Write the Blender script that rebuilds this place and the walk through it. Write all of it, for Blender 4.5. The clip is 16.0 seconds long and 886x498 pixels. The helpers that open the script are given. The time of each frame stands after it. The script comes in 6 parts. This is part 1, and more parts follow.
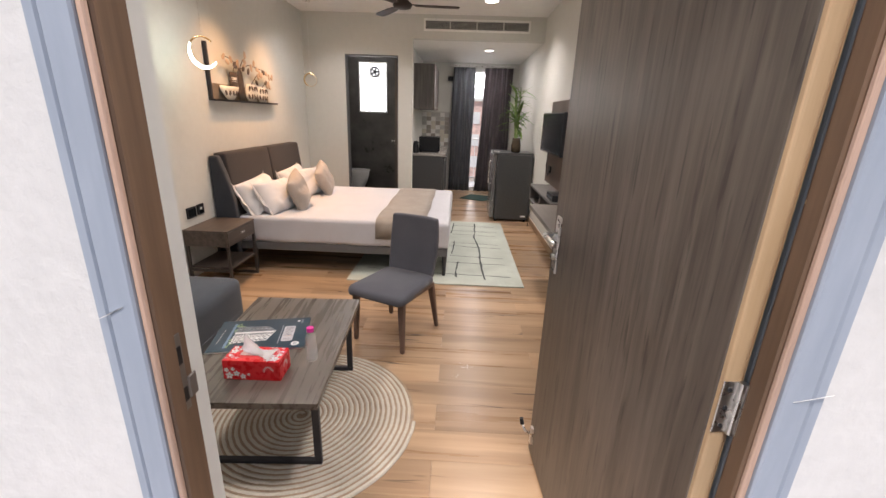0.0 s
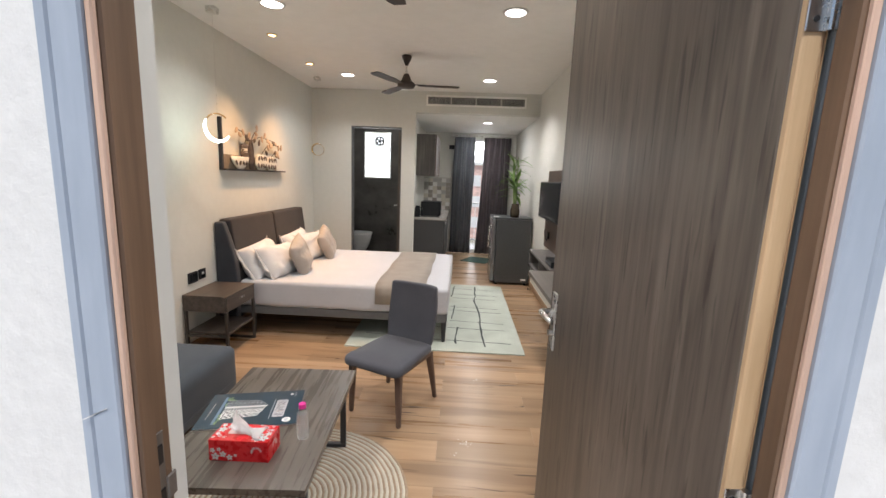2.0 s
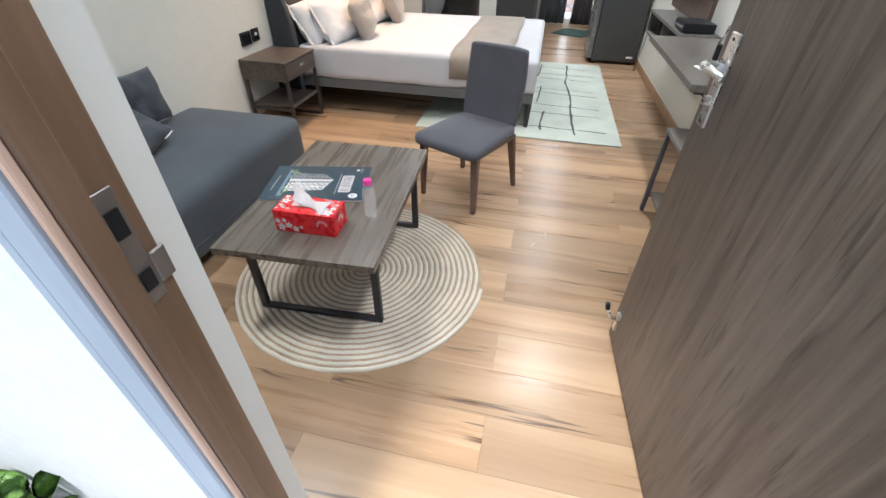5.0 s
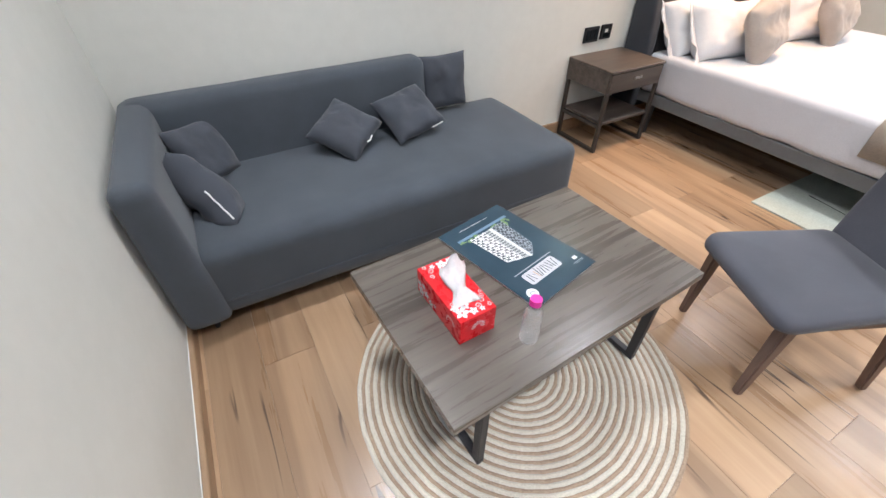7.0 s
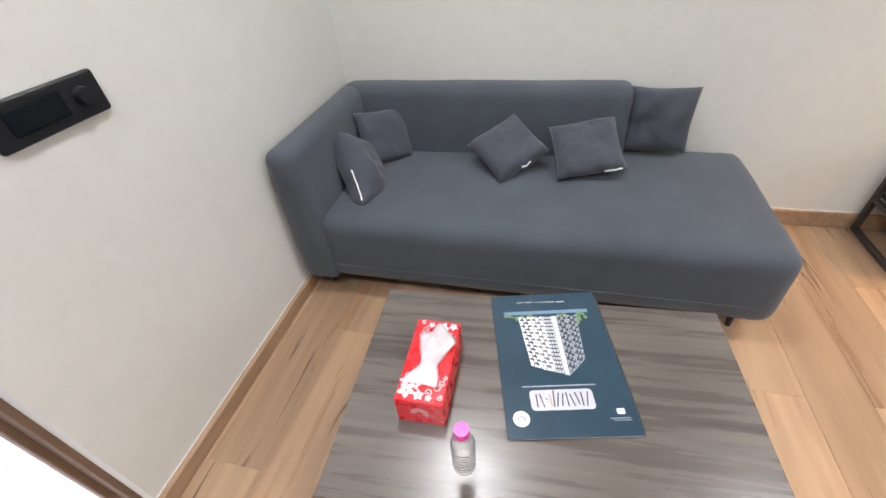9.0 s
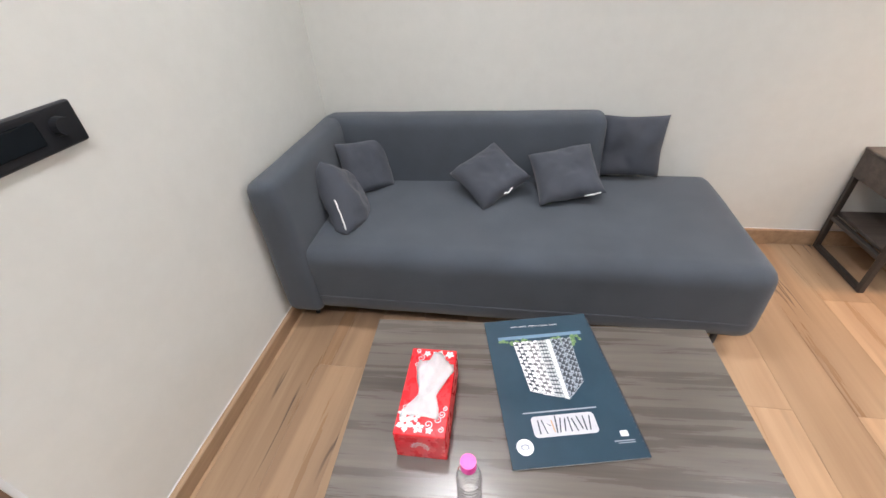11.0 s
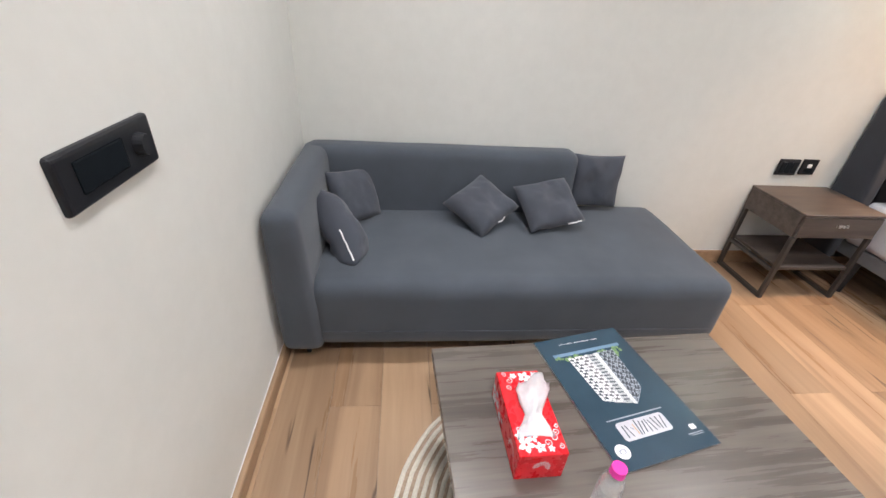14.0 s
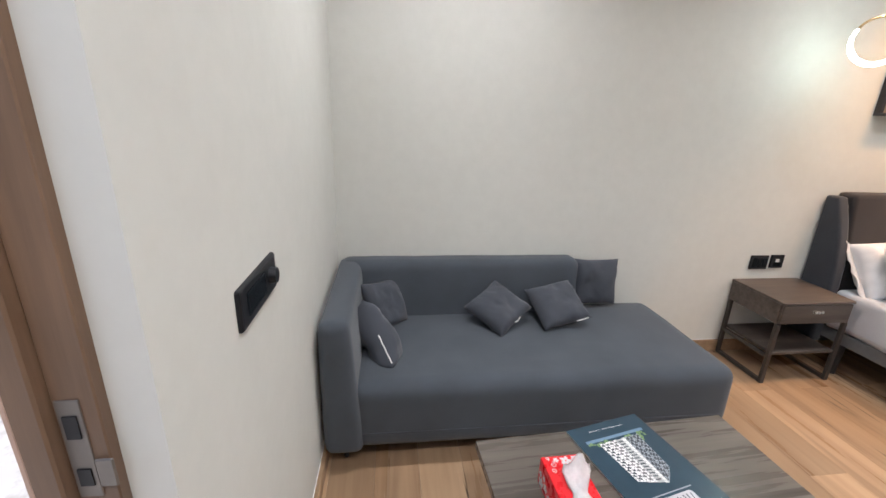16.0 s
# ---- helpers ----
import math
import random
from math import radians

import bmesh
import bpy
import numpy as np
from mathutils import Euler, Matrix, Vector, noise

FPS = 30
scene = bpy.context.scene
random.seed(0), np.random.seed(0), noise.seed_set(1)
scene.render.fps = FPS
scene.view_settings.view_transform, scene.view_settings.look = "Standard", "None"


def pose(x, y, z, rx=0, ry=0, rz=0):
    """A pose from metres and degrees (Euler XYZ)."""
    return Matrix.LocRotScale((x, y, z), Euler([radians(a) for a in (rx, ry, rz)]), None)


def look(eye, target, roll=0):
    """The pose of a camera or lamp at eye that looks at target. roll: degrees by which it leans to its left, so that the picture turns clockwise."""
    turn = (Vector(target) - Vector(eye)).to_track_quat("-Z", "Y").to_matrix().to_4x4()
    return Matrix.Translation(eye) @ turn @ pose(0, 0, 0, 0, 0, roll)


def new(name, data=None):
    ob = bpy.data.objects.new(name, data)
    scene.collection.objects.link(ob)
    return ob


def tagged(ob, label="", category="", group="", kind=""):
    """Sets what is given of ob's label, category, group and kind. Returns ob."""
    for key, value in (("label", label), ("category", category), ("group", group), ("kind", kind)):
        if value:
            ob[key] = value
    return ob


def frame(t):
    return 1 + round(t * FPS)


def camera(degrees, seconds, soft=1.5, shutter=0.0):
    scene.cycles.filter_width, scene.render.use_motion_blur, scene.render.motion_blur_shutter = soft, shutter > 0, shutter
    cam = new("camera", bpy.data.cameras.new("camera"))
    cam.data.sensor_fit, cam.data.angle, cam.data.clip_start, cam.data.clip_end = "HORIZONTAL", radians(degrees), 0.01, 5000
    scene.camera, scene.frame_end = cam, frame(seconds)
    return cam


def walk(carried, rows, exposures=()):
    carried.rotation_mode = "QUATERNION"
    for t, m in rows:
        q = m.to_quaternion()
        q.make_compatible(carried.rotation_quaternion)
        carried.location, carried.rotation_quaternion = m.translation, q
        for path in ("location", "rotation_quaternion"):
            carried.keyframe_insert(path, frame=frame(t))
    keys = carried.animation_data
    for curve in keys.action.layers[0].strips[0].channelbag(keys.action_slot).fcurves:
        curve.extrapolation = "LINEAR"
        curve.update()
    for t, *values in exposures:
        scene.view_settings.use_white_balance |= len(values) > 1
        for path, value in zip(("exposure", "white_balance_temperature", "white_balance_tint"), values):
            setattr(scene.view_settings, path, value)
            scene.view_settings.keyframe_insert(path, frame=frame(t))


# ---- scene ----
cam = camera(94.1, 16.0)
PATH = [
    (0, (0.354, -0.647, 1.461), (0.298, 1.256, 0.849), 2.0),
    (0.5, (0.355, -0.646, 1.491), (0.296, 1.29, 0.996), 2.1),
    (1, (0.363, -0.648, 1.509), (0.297, 1.308, 1.099), 2.1),
    (1.5, (0.358, -0.648, 1.516), (0.289, 1.321, 1.173), 2.3),
    (2, (0.371, -0.646, 1.525), (0.294, 1.324, 1.189), 2.2),
    (2.5, (0.383, -0.633, 1.48), (0.297, 1.294, 0.953), 2.0),
    (3, (0.396, -0.622, 1.41), (0.295, 1.209, 0.61), 1.7),
    (3.2, (0.413, -0.624, 1.394), (0.299, 1.166, 0.508), 1.4),
    (5.5, (0.274, -0.137, 1.293), (-0.265, 1.298, 0.007), 0.9),
    (6, (0.269, 0.091, 1.281), (-0.588, 1.333, -0.031), 0.1),
    (6.5, (0.272, 0.278, 1.31), (-0.909, 1.232, 0.008), -0.6),
    (7, (0.226, 0.408, 1.309), (-1.104, 1.137, 0.006), -0.2),
    (7.5, (0.134, 0.567, 1.288), (-1.272, 1.096, -0.032), -0.3),
    (8, (0.077, 0.704, 1.299), (-1.391, 0.95, -0.038), -2.2),
    (8.5, (0.08, 0.909, 1.296), (-1.47, 0.727, 0.046), -2.6),
    (9, (0.104, 1.036, 1.329), (-1.367, 0.598, 0.047), -5.5),
    (9.5, (0.103, 1.117, 1.344), (-1.378, 0.673, 0.077), -7.2),
    (10, (0.117, 1.125, 1.349), (-1.401, 0.691, 0.121), -6.6),
    (10.2, (0.122, 1.125, 1.335), (-1.418, 0.66, 0.148), -6.8),
    (12.5, (0.08, 0.537, 1.311), (-1.543, 0.617, 0.145), 2.8),
    (13, (0.078, 0.501, 1.314), (-1.547, 0.639, 0.156), 3.9),
    (13.5, (0.094, 0.504, 1.318), (-1.545, 0.699, 0.19), 4.5),
    (14, (0.162, 0.503, 1.327), (-1.525, 0.709, 0.272), 4.3),
    (14.5, (0.315, 0.463, 1.354), (-1.444, 0.632, 0.418), 3.3),
    (15, (0.393, 0.402, 1.393), (-1.412, 0.577, 0.548), 3.0),
    (15.5, (0.377, 0.356, 1.403), (-1.469, 0.567, 0.662), 2.4),
    (16, (0.357, 0.327, 1.436), (-1.533, 0.572, 0.827), 2.0),
]
walk(cam, [(t, look(eye, target, roll)) for t, eye, target, roll in PATH],
     [(0, -0.38, 6900, 17), (1, -0.36, 6700, 14), (2, -0.34, 6600, 11), (3, -0.28, 6500, 10), (5.5, -0.02, 5850, 6), (6, -0.02, 5800, 6), (7, 0.18, 5950, 10), (8.5, 0.25, 6100, 11), (10, 0.2, 6250, 13), (12.5, 0.26, 6100, 12), (14, 0.24, 6200, 13), (16, -0.07, 6200, 12)])

# ---- world, sun, lamps, exposure ----
world = bpy.data.worlds.new("world")
scene.world = world
world.use_nodes = True
wn = world.node_tree.nodes
sky = wn.new("ShaderNodeTexSky")
sky.sky_type, sky.sun_disc = "NISHITA", False
sky.sun_elevation, sky.sun_rotation = radians(64), radians(200)
wn["Background"].inputs["Strength"].default_value = 0.14
world.node_tree.links.new(sky.outputs["Color"], wn["Background"].inputs["Color"])

CEIL = 2.745
XL, XR, YN, YF = -1.85, 1.44, 0.03, 5.5      # inner faces of the room
YB = 7.95                                    # back wall of the kitchen alcove
KXC = -0.405                                 # side wall of the kitchen alcove


def lamp(kind, name, m, watts, colour, **more):
    data = bpy.data.lights.new(name, kind)
    data.energy, data.color = watts, colour
    ob = new(name, data)
    ob.matrix_world = m
    return ob, data


ob, sun = lamp("SUN", "sun", look((-1.5, -4.1, 9), (0, 0, 0)), 5.0, (1.0, 0.97, 0.92))
sun.angle = radians(12)

DOWNLIGHTS = [(-1.09, 4.66, 11), (0.66, 4.76, 23.5), (-1.08, 2.58, 9.5), (0.71, 2.64, 21), (-1.08, 0.70, 15), (0.71, 0.62, 24)]
COOL = (1.0, 0.975, 0.96)
for px, py, watts in DOWNLIGHTS:
    ob, data = lamp("AREA", "downlight_lamp", pose(px, py, CEIL - 0.022), watts, COOL)
    data.shape, data.size, data.spread = "DISK", 0.24, radians(130)
ob, data = lamp("AREA", "alcove_lamp", pose(0.75, 6.35, 2.43), 13, COOL)
data.shape, data.size = "DISK", 0.11
for py in (3.27, 4.21):
    ob, data = lamp("SPOT", "spot_lamp", pose(-1.40, py, CEIL - 0.03, 0, 2, 0), 135, (1.0, 0.53, 0.21))
    data.spot_size, data.spot_blend, data.shadow_soft_size = radians(84), 1.0, 0.02
# the lit crescent of the pendant beside the bed
ob, data = lamp("POINT", "crescent_lamp", pose(-1.60, 2.60, 1.80), 1.5, (0.80, 1.0, 0.84))
data.shadow_soft_size = 0.06
# daylight in the balcony door and the bathroom window
ob, data = lamp("AREA", "balcony_daylight", pose(0.7, YB + 0.34, 2.15, -52, 0, 0), 40, (0.93, 0.97, 1.0))
data.shape, data.size, data.size_y = "RECTANGLE", 0.95, 0.3
ob, data = lamp("AREA", "bathroom_daylight", pose(-1.25, 7.46, 1.92, -90, 0, 0), 22, (0.93, 0.97, 1.0))
data.shape, data.size, data.size_y = "RECTANGLE", 0.44, 0.86

# ---- materials ----


def material(name, c1, c2, scale=(6, 6, 6), detail=6.0, rough=0.6, bump=0.1, metal=0.0, big=1.5, bigamount=0.25,
             rnd=0.0, lo=0.35, hi=0.65, roughvar=0.1, dist=0.01, coat=0.0):
    """Two colours mixed by a stretched noise, with a slower drift of brightness, varied roughness and relief."""
    m = bpy.data.materials.new(name)
    m.use_nodes = True
    t = m.node_tree
    n, l = t.nodes, t.links
    b = n["Principled BSDF"]
    co = n.new("ShaderNodeTexCoord")
    mp = n.new("ShaderNodeMapping")
    mp.inputs["Scale"].default_value = scale
    src = co.outputs["Object"]
    if rnd:
        info = n.new("ShaderNodeObjectInfo")
        off = n.new("ShaderNodeVectorMath")
        off.operation = "MULTIPLY_ADD"
        l.new(info.outputs["Random"], off.inputs[0])
        off.inputs[1].default_value = (17.3, 31.7, 9.1)
        l.new(co.outputs["Object"], off.inputs[2])
        src = off.outputs[0]
    l.new(src, mp.inputs["Vector"])
    no = n.new("ShaderNodeTexNoise")
    no.inputs["Scale"].default_value = 1.0
    no.inputs["Detail"].default_value = detail
    no.inputs["Roughness"].default_value = 0.62
    l.new(mp.outputs[0], no.inputs["Vector"])
    rm = n.new("ShaderNodeMapRange")
    rm.inputs["From Min"].default_value, rm.inputs["From Max"].default_value = lo, hi
    l.new(no.outputs["Fac"], rm.inputs["Value"])
    mix = n.new("ShaderNodeMix")
    mix.data_type = "RGBA"
    mix.inputs["A"].default_value, mix.inputs["B"].default_value = (*c1, 1), (*c2, 1)
    l.new(rm.outputs[0], mix.inputs["Factor"])
    bg = n.new("ShaderNodeTexNoise")
    bg.inputs["Scale"].default_value, bg.inputs["Detail"].default_value = big, 3.0
    l.new(src, bg.inputs["Vector"])
    hs = n.new("ShaderNodeHueSaturation")
    vr = n.new("ShaderNodeMapRange")
    vr.inputs["From Min"].default_value, vr.inputs["From Max"].default_value = 0.3, 0.7
    vr.inputs["To Min"].default_value, vr.inputs["To Max"].default_value = 1 - bigamount, 1 + bigamount
    l.new(bg.outputs["Fac"], vr.inputs["Value"])
    val = vr.outputs[0]
    if rnd:
        rv = n.new("ShaderNodeMapRange")
        rv.inputs["To Min"].default_value, rv.inputs["To Max"].default_value = 1 - rnd, 1 + rnd
        l.new(info.outputs["Random"], rv.inputs["Value"])
        mu = n.new("ShaderNodeMath")
        mu.operation = "MULTIPLY"
        l.new(val, mu.inputs[0])
        l.new(rv.outputs[0], mu.inputs[1])
        val = mu.outputs[0]
    l.new(val, hs.inputs["Value"])
    l.new(mix.outputs["Result"], hs.inputs["Color"])
    l.new(hs.outputs[0], b.inputs["Base Color"])
    rr = n.new("ShaderNodeMapRange")
    rr.inputs["To Min"].default_value, rr.inputs["To Max"].default_value = max(rough - roughvar, 0.02), min(rough + roughvar, 1)
    l.new(no.outputs["Fac"], rr.inputs["Value"])
    l.new(rr.outputs[0], b.inputs["Roughness"])
    b.inputs["Metallic"].default_value = metal
    b.inputs["Coat Weight"].default_value = coat
    if bump:
        bu = n.new("ShaderNodeBump")
        bu.inputs["Strength"].default_value, bu.inputs["Distance"].default_value = bump, dist
        l.new(no.outputs["Fac"], bu.inputs["Height"])
        l.new(bu.outputs[0], b.inputs["Normal"])
    return m


def plain(name, c, rough=0.5, metal=0.0, **kw):
    return material(name, [v * 0.93 for v in c], [min(v * 1.06, 1) for v in c], (40, 40, 40), 4, rough, 0.03, metal, bigamount=0.05, **kw)


def fabric(name, c, weave=900, bump=0.35, sheen=0.4, amount=0.12):
    m = material(name, [v * 0.82 for v in c], [v * 1.15 for v in c], (weave, weave, weave), 2, 0.93, bump, 0, big=5, bigamount=amount, dist=0.002)
    b = m.node_tree.nodes["Principled BSDF"]
    b.inputs["Sheen Weight"].default_value = sheen
    b.inputs["Sheen Roughness"].default_value = 0.5
    return m


def glow(name, c, strength):
    m = bpy.data.materials.new(name)
    m.use_nodes = True
    b = m.node_tree.nodes["Principled BSDF"]
    b.inputs["Base Color"].default_value = (*c, 1)
    b.inputs["Emission Color"].default_value = (*c, 1)
    b.inputs["Emission Strength"].default_value = strength
    return m


def glass(name, c=(1, 1, 1), rough=0.0, ior=1.45):
    m = bpy.data.materials.new(name)
    m.use_nodes = True
    b = m.node_tree.nodes["Principled BSDF"]
    b.inputs["Base Color"].default_value = (*c, 1)
    b.inputs["Roughness"].default_value = rough
    b.inputs["Transmission Weight"].default_value = 1.0
    b.inputs["IOR"].default_value = ior
    return m


def plank_material():
    """Honey oak laminate: drifting grain along the plank, dark splits and knots, a hue of its own for every plank."""
    m = material("oak_plank", (0.318, 0.196, 0.113), (0.475, 0.323, 0.198), (0.55, 9, 5), 6, 0.29, 0.05, 0, big=1.1, bigamount=0.12, rnd=0.22, lo=0.3, hi=0.7, roughvar=0.08, dist=0.003)
    t = m.node_tree
    n, l = t.nodes, t.links
    b = n["Principled BSDF"]
    base = b.inputs["Base Color"].links[0].from_socket
    off = [k for k in n if k.type == "VECT_MATH"][0]

    def layer(src, sc, lo, hi, colour, detail=3.0, amount=1.0):
        mp = n.new("ShaderNodeMapping")
        mp.inputs["Scale"].default_value = sc
        l.new(off.outputs[0], mp.inputs["Vector"])
        no = n.new("ShaderNodeTexNoise")
        no.inputs["Scale"].default_value, no.inputs["Detail"].default_value, no.inputs["Distortion"].default_value = 1.0, detail, 0.6
        l.new(mp.outputs[0], no.inputs["Vector"])
        r = n.new("ShaderNodeMapRange")
        r.inputs["From Min"].default_value, r.inputs["From Max"].default_value = lo, hi
        r.inputs["To Max"].default_value = amount
        l.new(no.outputs["Fac"], r.inputs["Value"])
        mx = n.new("ShaderNodeMix")
        mx.data_type = "RGBA"
        l.new(r.outputs[0], mx.inputs["Factor"])
        l.new(src, mx.inputs["A"])
        mx.inputs["B"].default_value = (*colour, 1)
        return mx.outputs["Result"]

    def field(sc, detail, distort):
        mp = n.new("ShaderNodeMapping")
        mp.inputs["Scale"].default_value = sc
        l.new(off.outputs[0], mp.inputs["Vector"])
        no = n.new("ShaderNodeTexNoise")
        no.inputs["Scale"].default_value, no.inputs["Detail"].default_value, no.inputs["Distortion"].default_value = 1.0, detail, distort
        l.new(mp.outputs[0], no.inputs["Vector"])
        return no.outputs["Fac"]

    def op(kind, a, v):
        k = n.new("ShaderNodeMath")
        k.operation = kind
        l.new(a, k.inputs[0])
        if isinstance(v, (int, float)):
            k.inputs[1].default_value = v
        else:
            l.new(v, k.inputs[1])
        return k.outputs[0]

    def ramp(a, lo, hi, to0, to1):
        r = n.new("ShaderNodeMapRange")
        for k, v in zip(("From Min", "From Max", "To Min", "To Max"), (lo, hi, to0, to1)):
            r.inputs[k].default_value = v
        l.new(a, r.inputs["Value"])
        return r.outputs[0]

    # broad darker heartwood, then long wavy splits that come and go along the board
    s = layer(base, (0.45, 6.5, 2), 0.50, 0.62, (0.205, 0.124, 0.072), 4, 0.6)
    line = ramp(op("ABSOLUTE", op("SUBTRACT", field((0.45, 9.0, 2), 3.0, 0.15), 0.5), 0.0), 0.004, 0.013, 1.0, 0.0)
    mask = ramp(field((1.3, 5.0, 3), 2.0, 0.0), 0.54, 0.59, 0.0, 0.92)
    mx = n.new("ShaderNodeMix")
    mx.data_type = "RGBA"
    l.new(op("MULTIPLY", line, mask), mx.inputs["Factor"])
    l.new(s, mx.inputs["A"])
    mx.inputs["B"].default_value = (0.075, 0.045, 0.028, 1)
    l.new(mx.outputs["Result"], b.inputs["Base Color"])
    return m


def ash_material(name, c1, c2, axis, rough=0.32):
    """Grey-brown wood-grain laminate, its grain along the axis (0, 1 or 2)."""
    sc = [38, 38, 38]
    sc[axis] = 1.7
    m = material(name, c1, c2, sc, 8, rough, 0.04, 0, big=2.5, bigamount=0.16, lo=0.28, hi=0.72, dist=0.002)
    return m




def grained(name, c1, c2, dark, axis):
    """Wood-grain laminate: fine grain, then sharp darker streaks that come and go along the axis."""
    sc = [46, 46, 46]
    sc[axis] = 2.2
    m = material(name, c1, c2, sc, 9, 0.42, 0.08, 0, big=1.6, bigamount=0.12, lo=0.28, hi=0.74, dist=0.002)
    n, l = m.node_tree.nodes, m.node_tree.links
    b = n["Principled BSDF"]
    base = b.inputs["Base Color"].links[0].from_socket
    co = [k for k in n if k.type == "TEX_COORD"][0]
    for wide, long, lo, hi, amount in ((20, 1.6, 0.54, 0.68, 0.45), (70, 5.0, 0.58, 0.68, 0.65)):
        mp = n.new("ShaderNodeMapping")
        sc = [wide] * 3
        sc[axis] = long
        mp.inputs["Scale"].default_value = sc
        mp.inputs["Location"].default_value = (wide * 0.37, 1.3, 0.7)
        l.new(co.outputs["Object"], mp.inputs["Vector"])
        no = n.new("ShaderNodeTexNoise")
        no.inputs["Scale"].default_value, no.inputs["Detail"].default_value = 1.0, 5.0
        l.new(mp.outputs[0], no.inputs["Vector"])
        r = n.new("ShaderNodeMapRange")
        for k, v in zip(("From Min", "From Max", "To Min", "To Max"), (lo, hi, 0.0, amount)):
            r.inputs[k].default_value = v
        l.new(no.outputs["Fac"], r.inputs["Value"])
        mx = n.new("ShaderNodeMix")
        mx.data_type = "RGBA"
        l.new(r.outputs[0], mx.inputs["Factor"])
        l.new(base, mx.inputs["A"])
        mx.inputs["B"].default_value = (*dark, 1)
        base = mx.outputs["Result"]
    l.new(base, b.inputs["Base Color"])
    return m


M_WALL = material("wall_paint", (0.65, 0.65, 0.61), (0.675, 0.675, 0.635), (14, 14, 14), 5, 0.75, 0.05, 0, big=0.7, bigamount=0.03, dist=0.004)
M_CEIL = material("ceiling_paint", (0.83, 0.82, 0.80), (0.86, 0.85, 0.83), (9, 9, 9), 4, 0.85, 0.03, 0, big=0.5, bigamount=0.03)
M_OUTWALL = material("outer_plaster", (0.78, 0.78, 0.77), (0.83, 0.83, 0.82), (26, 26, 26), 9, 0.9, 0.5, 0, big=1.2, bigamount=0.05, dist=0.006)
M_PLANK = plank_material()
M_UNDER = plain("joint_dark", (0.10, 0.065, 0.04), 0.8)
M_SKIRT = material("baseboard_wood", (0.29, 0.185, 0.108), (0.40, 0.265, 0.16), (2, 30, 30), 6, 0.45, 0.05)
M_ASH_Y = ash_material("ash_laminate_y", (0.058, 0.048, 0.040), (0.150, 0.128, 0.108), 1, 0.28)
M_ASH_Y.node_tree.nodes["Principled BSDF"].inputs["Coat Weight"].default_value = 0.25
M_ASH_Y.node_tree.nodes["Principled BSDF"].inputs["Coat Roughness"].default_value = 0.32
M_DOOR = grained("door_laminate", (0.080, 0.064, 0.053), (0.182, 0.152, 0.127), (0.034, 0.026, 0.023), 2)
M_DARKWOOD = material("dark_wood", (0.075, 0.05, 0.04), (0.15, 0.105, 0.085), (24, 24, 1.6), 7, 0.4, 0.06, 0, big=3, bigamount=0.15)
M_WALNUT = material("walnut_leg", (0.105, 0.066, 0.052), (0.19, 0.128, 0.10), (24, 24, 1.6), 7, 0.4, 0.06, 0, big=3, bigamount=0.12)
M_NIGHT = material("nightstand_wood", (0.050, 0.039, 0.033), (0.118, 0.094, 0.078), (24, 1.8, 24), 7, 0.42, 0.06, 0, big=3, bigamount=0.15)
M_TANEDGE = material("pale_lipping", (0.58, 0.40, 0.235), (0.70, 0.51, 0.32), (20, 20, 1.2), 6, 0.5, 0.04)
M_FRAME = material("brown_frame", (0.140, 0.084, 0.050), (0.21, 0.128, 0.08), (30, 30, 1.5), 6, 0.5, 0.06)
M_PINK = material("raw_edge", (0.56, 0.37, 0.28), (0.64, 0.45, 0.35), (30, 30, 3), 5, 0.6, 0.05)
M_BLUE = material("grey_blue_trim", (0.36, 0.42, 0.51), (0.41, 0.47, 0.56), (30, 30, 4), 5, 0.55, 0.06, 0, big=3, bigamount=0.06)
M_GREYGAP = plain("grey_gasket", (0.13, 0.135, 0.14), 0.7)
M_GAPSHADE = material("gap_shade", (0.20, 0.225, 0.24), (0.26, 0.285, 0.30), (30, 30, 4), 5, 0.6, 0.05)
M_SOFA = fabric("sofa_fabric", (0.056, 0.067, 0.083), 700, 0.3, 0.15)
M_CUSH = fabric("cushion_fabric", (0.052, 0.059, 0.075), 800, 0.3, 0.15)
M_CHAIR = fabric("chair_fabric", (0.074, 0.076, 0.092), 800, 0.25, 0.2)
M_HEAD = fabric("headboard_velvet", (0.024, 0.021, 0.023), 600, 0.2, 0.1)
M_HEADSIDE = fabric("headboard_leatherette", (0.028, 0.032, 0.042), 300, 0.15, 0.2)
M_SHEET = fabric("white_sheet", (0.54, 0.545, 0.58), 500, 0.12, 0.1, 0.03)
M_PILLOW = fabric("white_pillowcase", (0.66, 0.665, 0.69), 500, 0.12, 0.1, 0.03)
M_BEIGE = fabric("beige_cushion", (0.40, 0.355, 0.315), 350, 0.45, 0.2)
M_RUNNER = fabric("taupe_runner", (0.30, 0.262, 0.225), 400, 0.3, 0.2)
M_CURTAIN = fabric("curtain_cloth", (0.125, 0.13, 0.138), 500, 0.25, 0.3)
M_CURTAIN_B = fabric("curtain_cloth_brown", (0.115, 0.10, 0.105), 500, 0.25, 0.3)
M_TAUPEMETAL = plain("taupe_metal", (0.060, 0.052, 0.047), 0.5, 0.3)
M_IRON = plain("black_iron", (0.045, 0.045, 0.05), 0.45, 0.5)
M_CHROME = plain("brushed_steel", (0.72, 0.71, 0.69), 0.28, 1.0)
M_CHROME.node_tree.nodes["Bump"].inputs["Strength"].default_value = 0.004
M_BRASS = plain("polished_brass", (0.80, 0.58, 0.30), 0.2, 1.0)
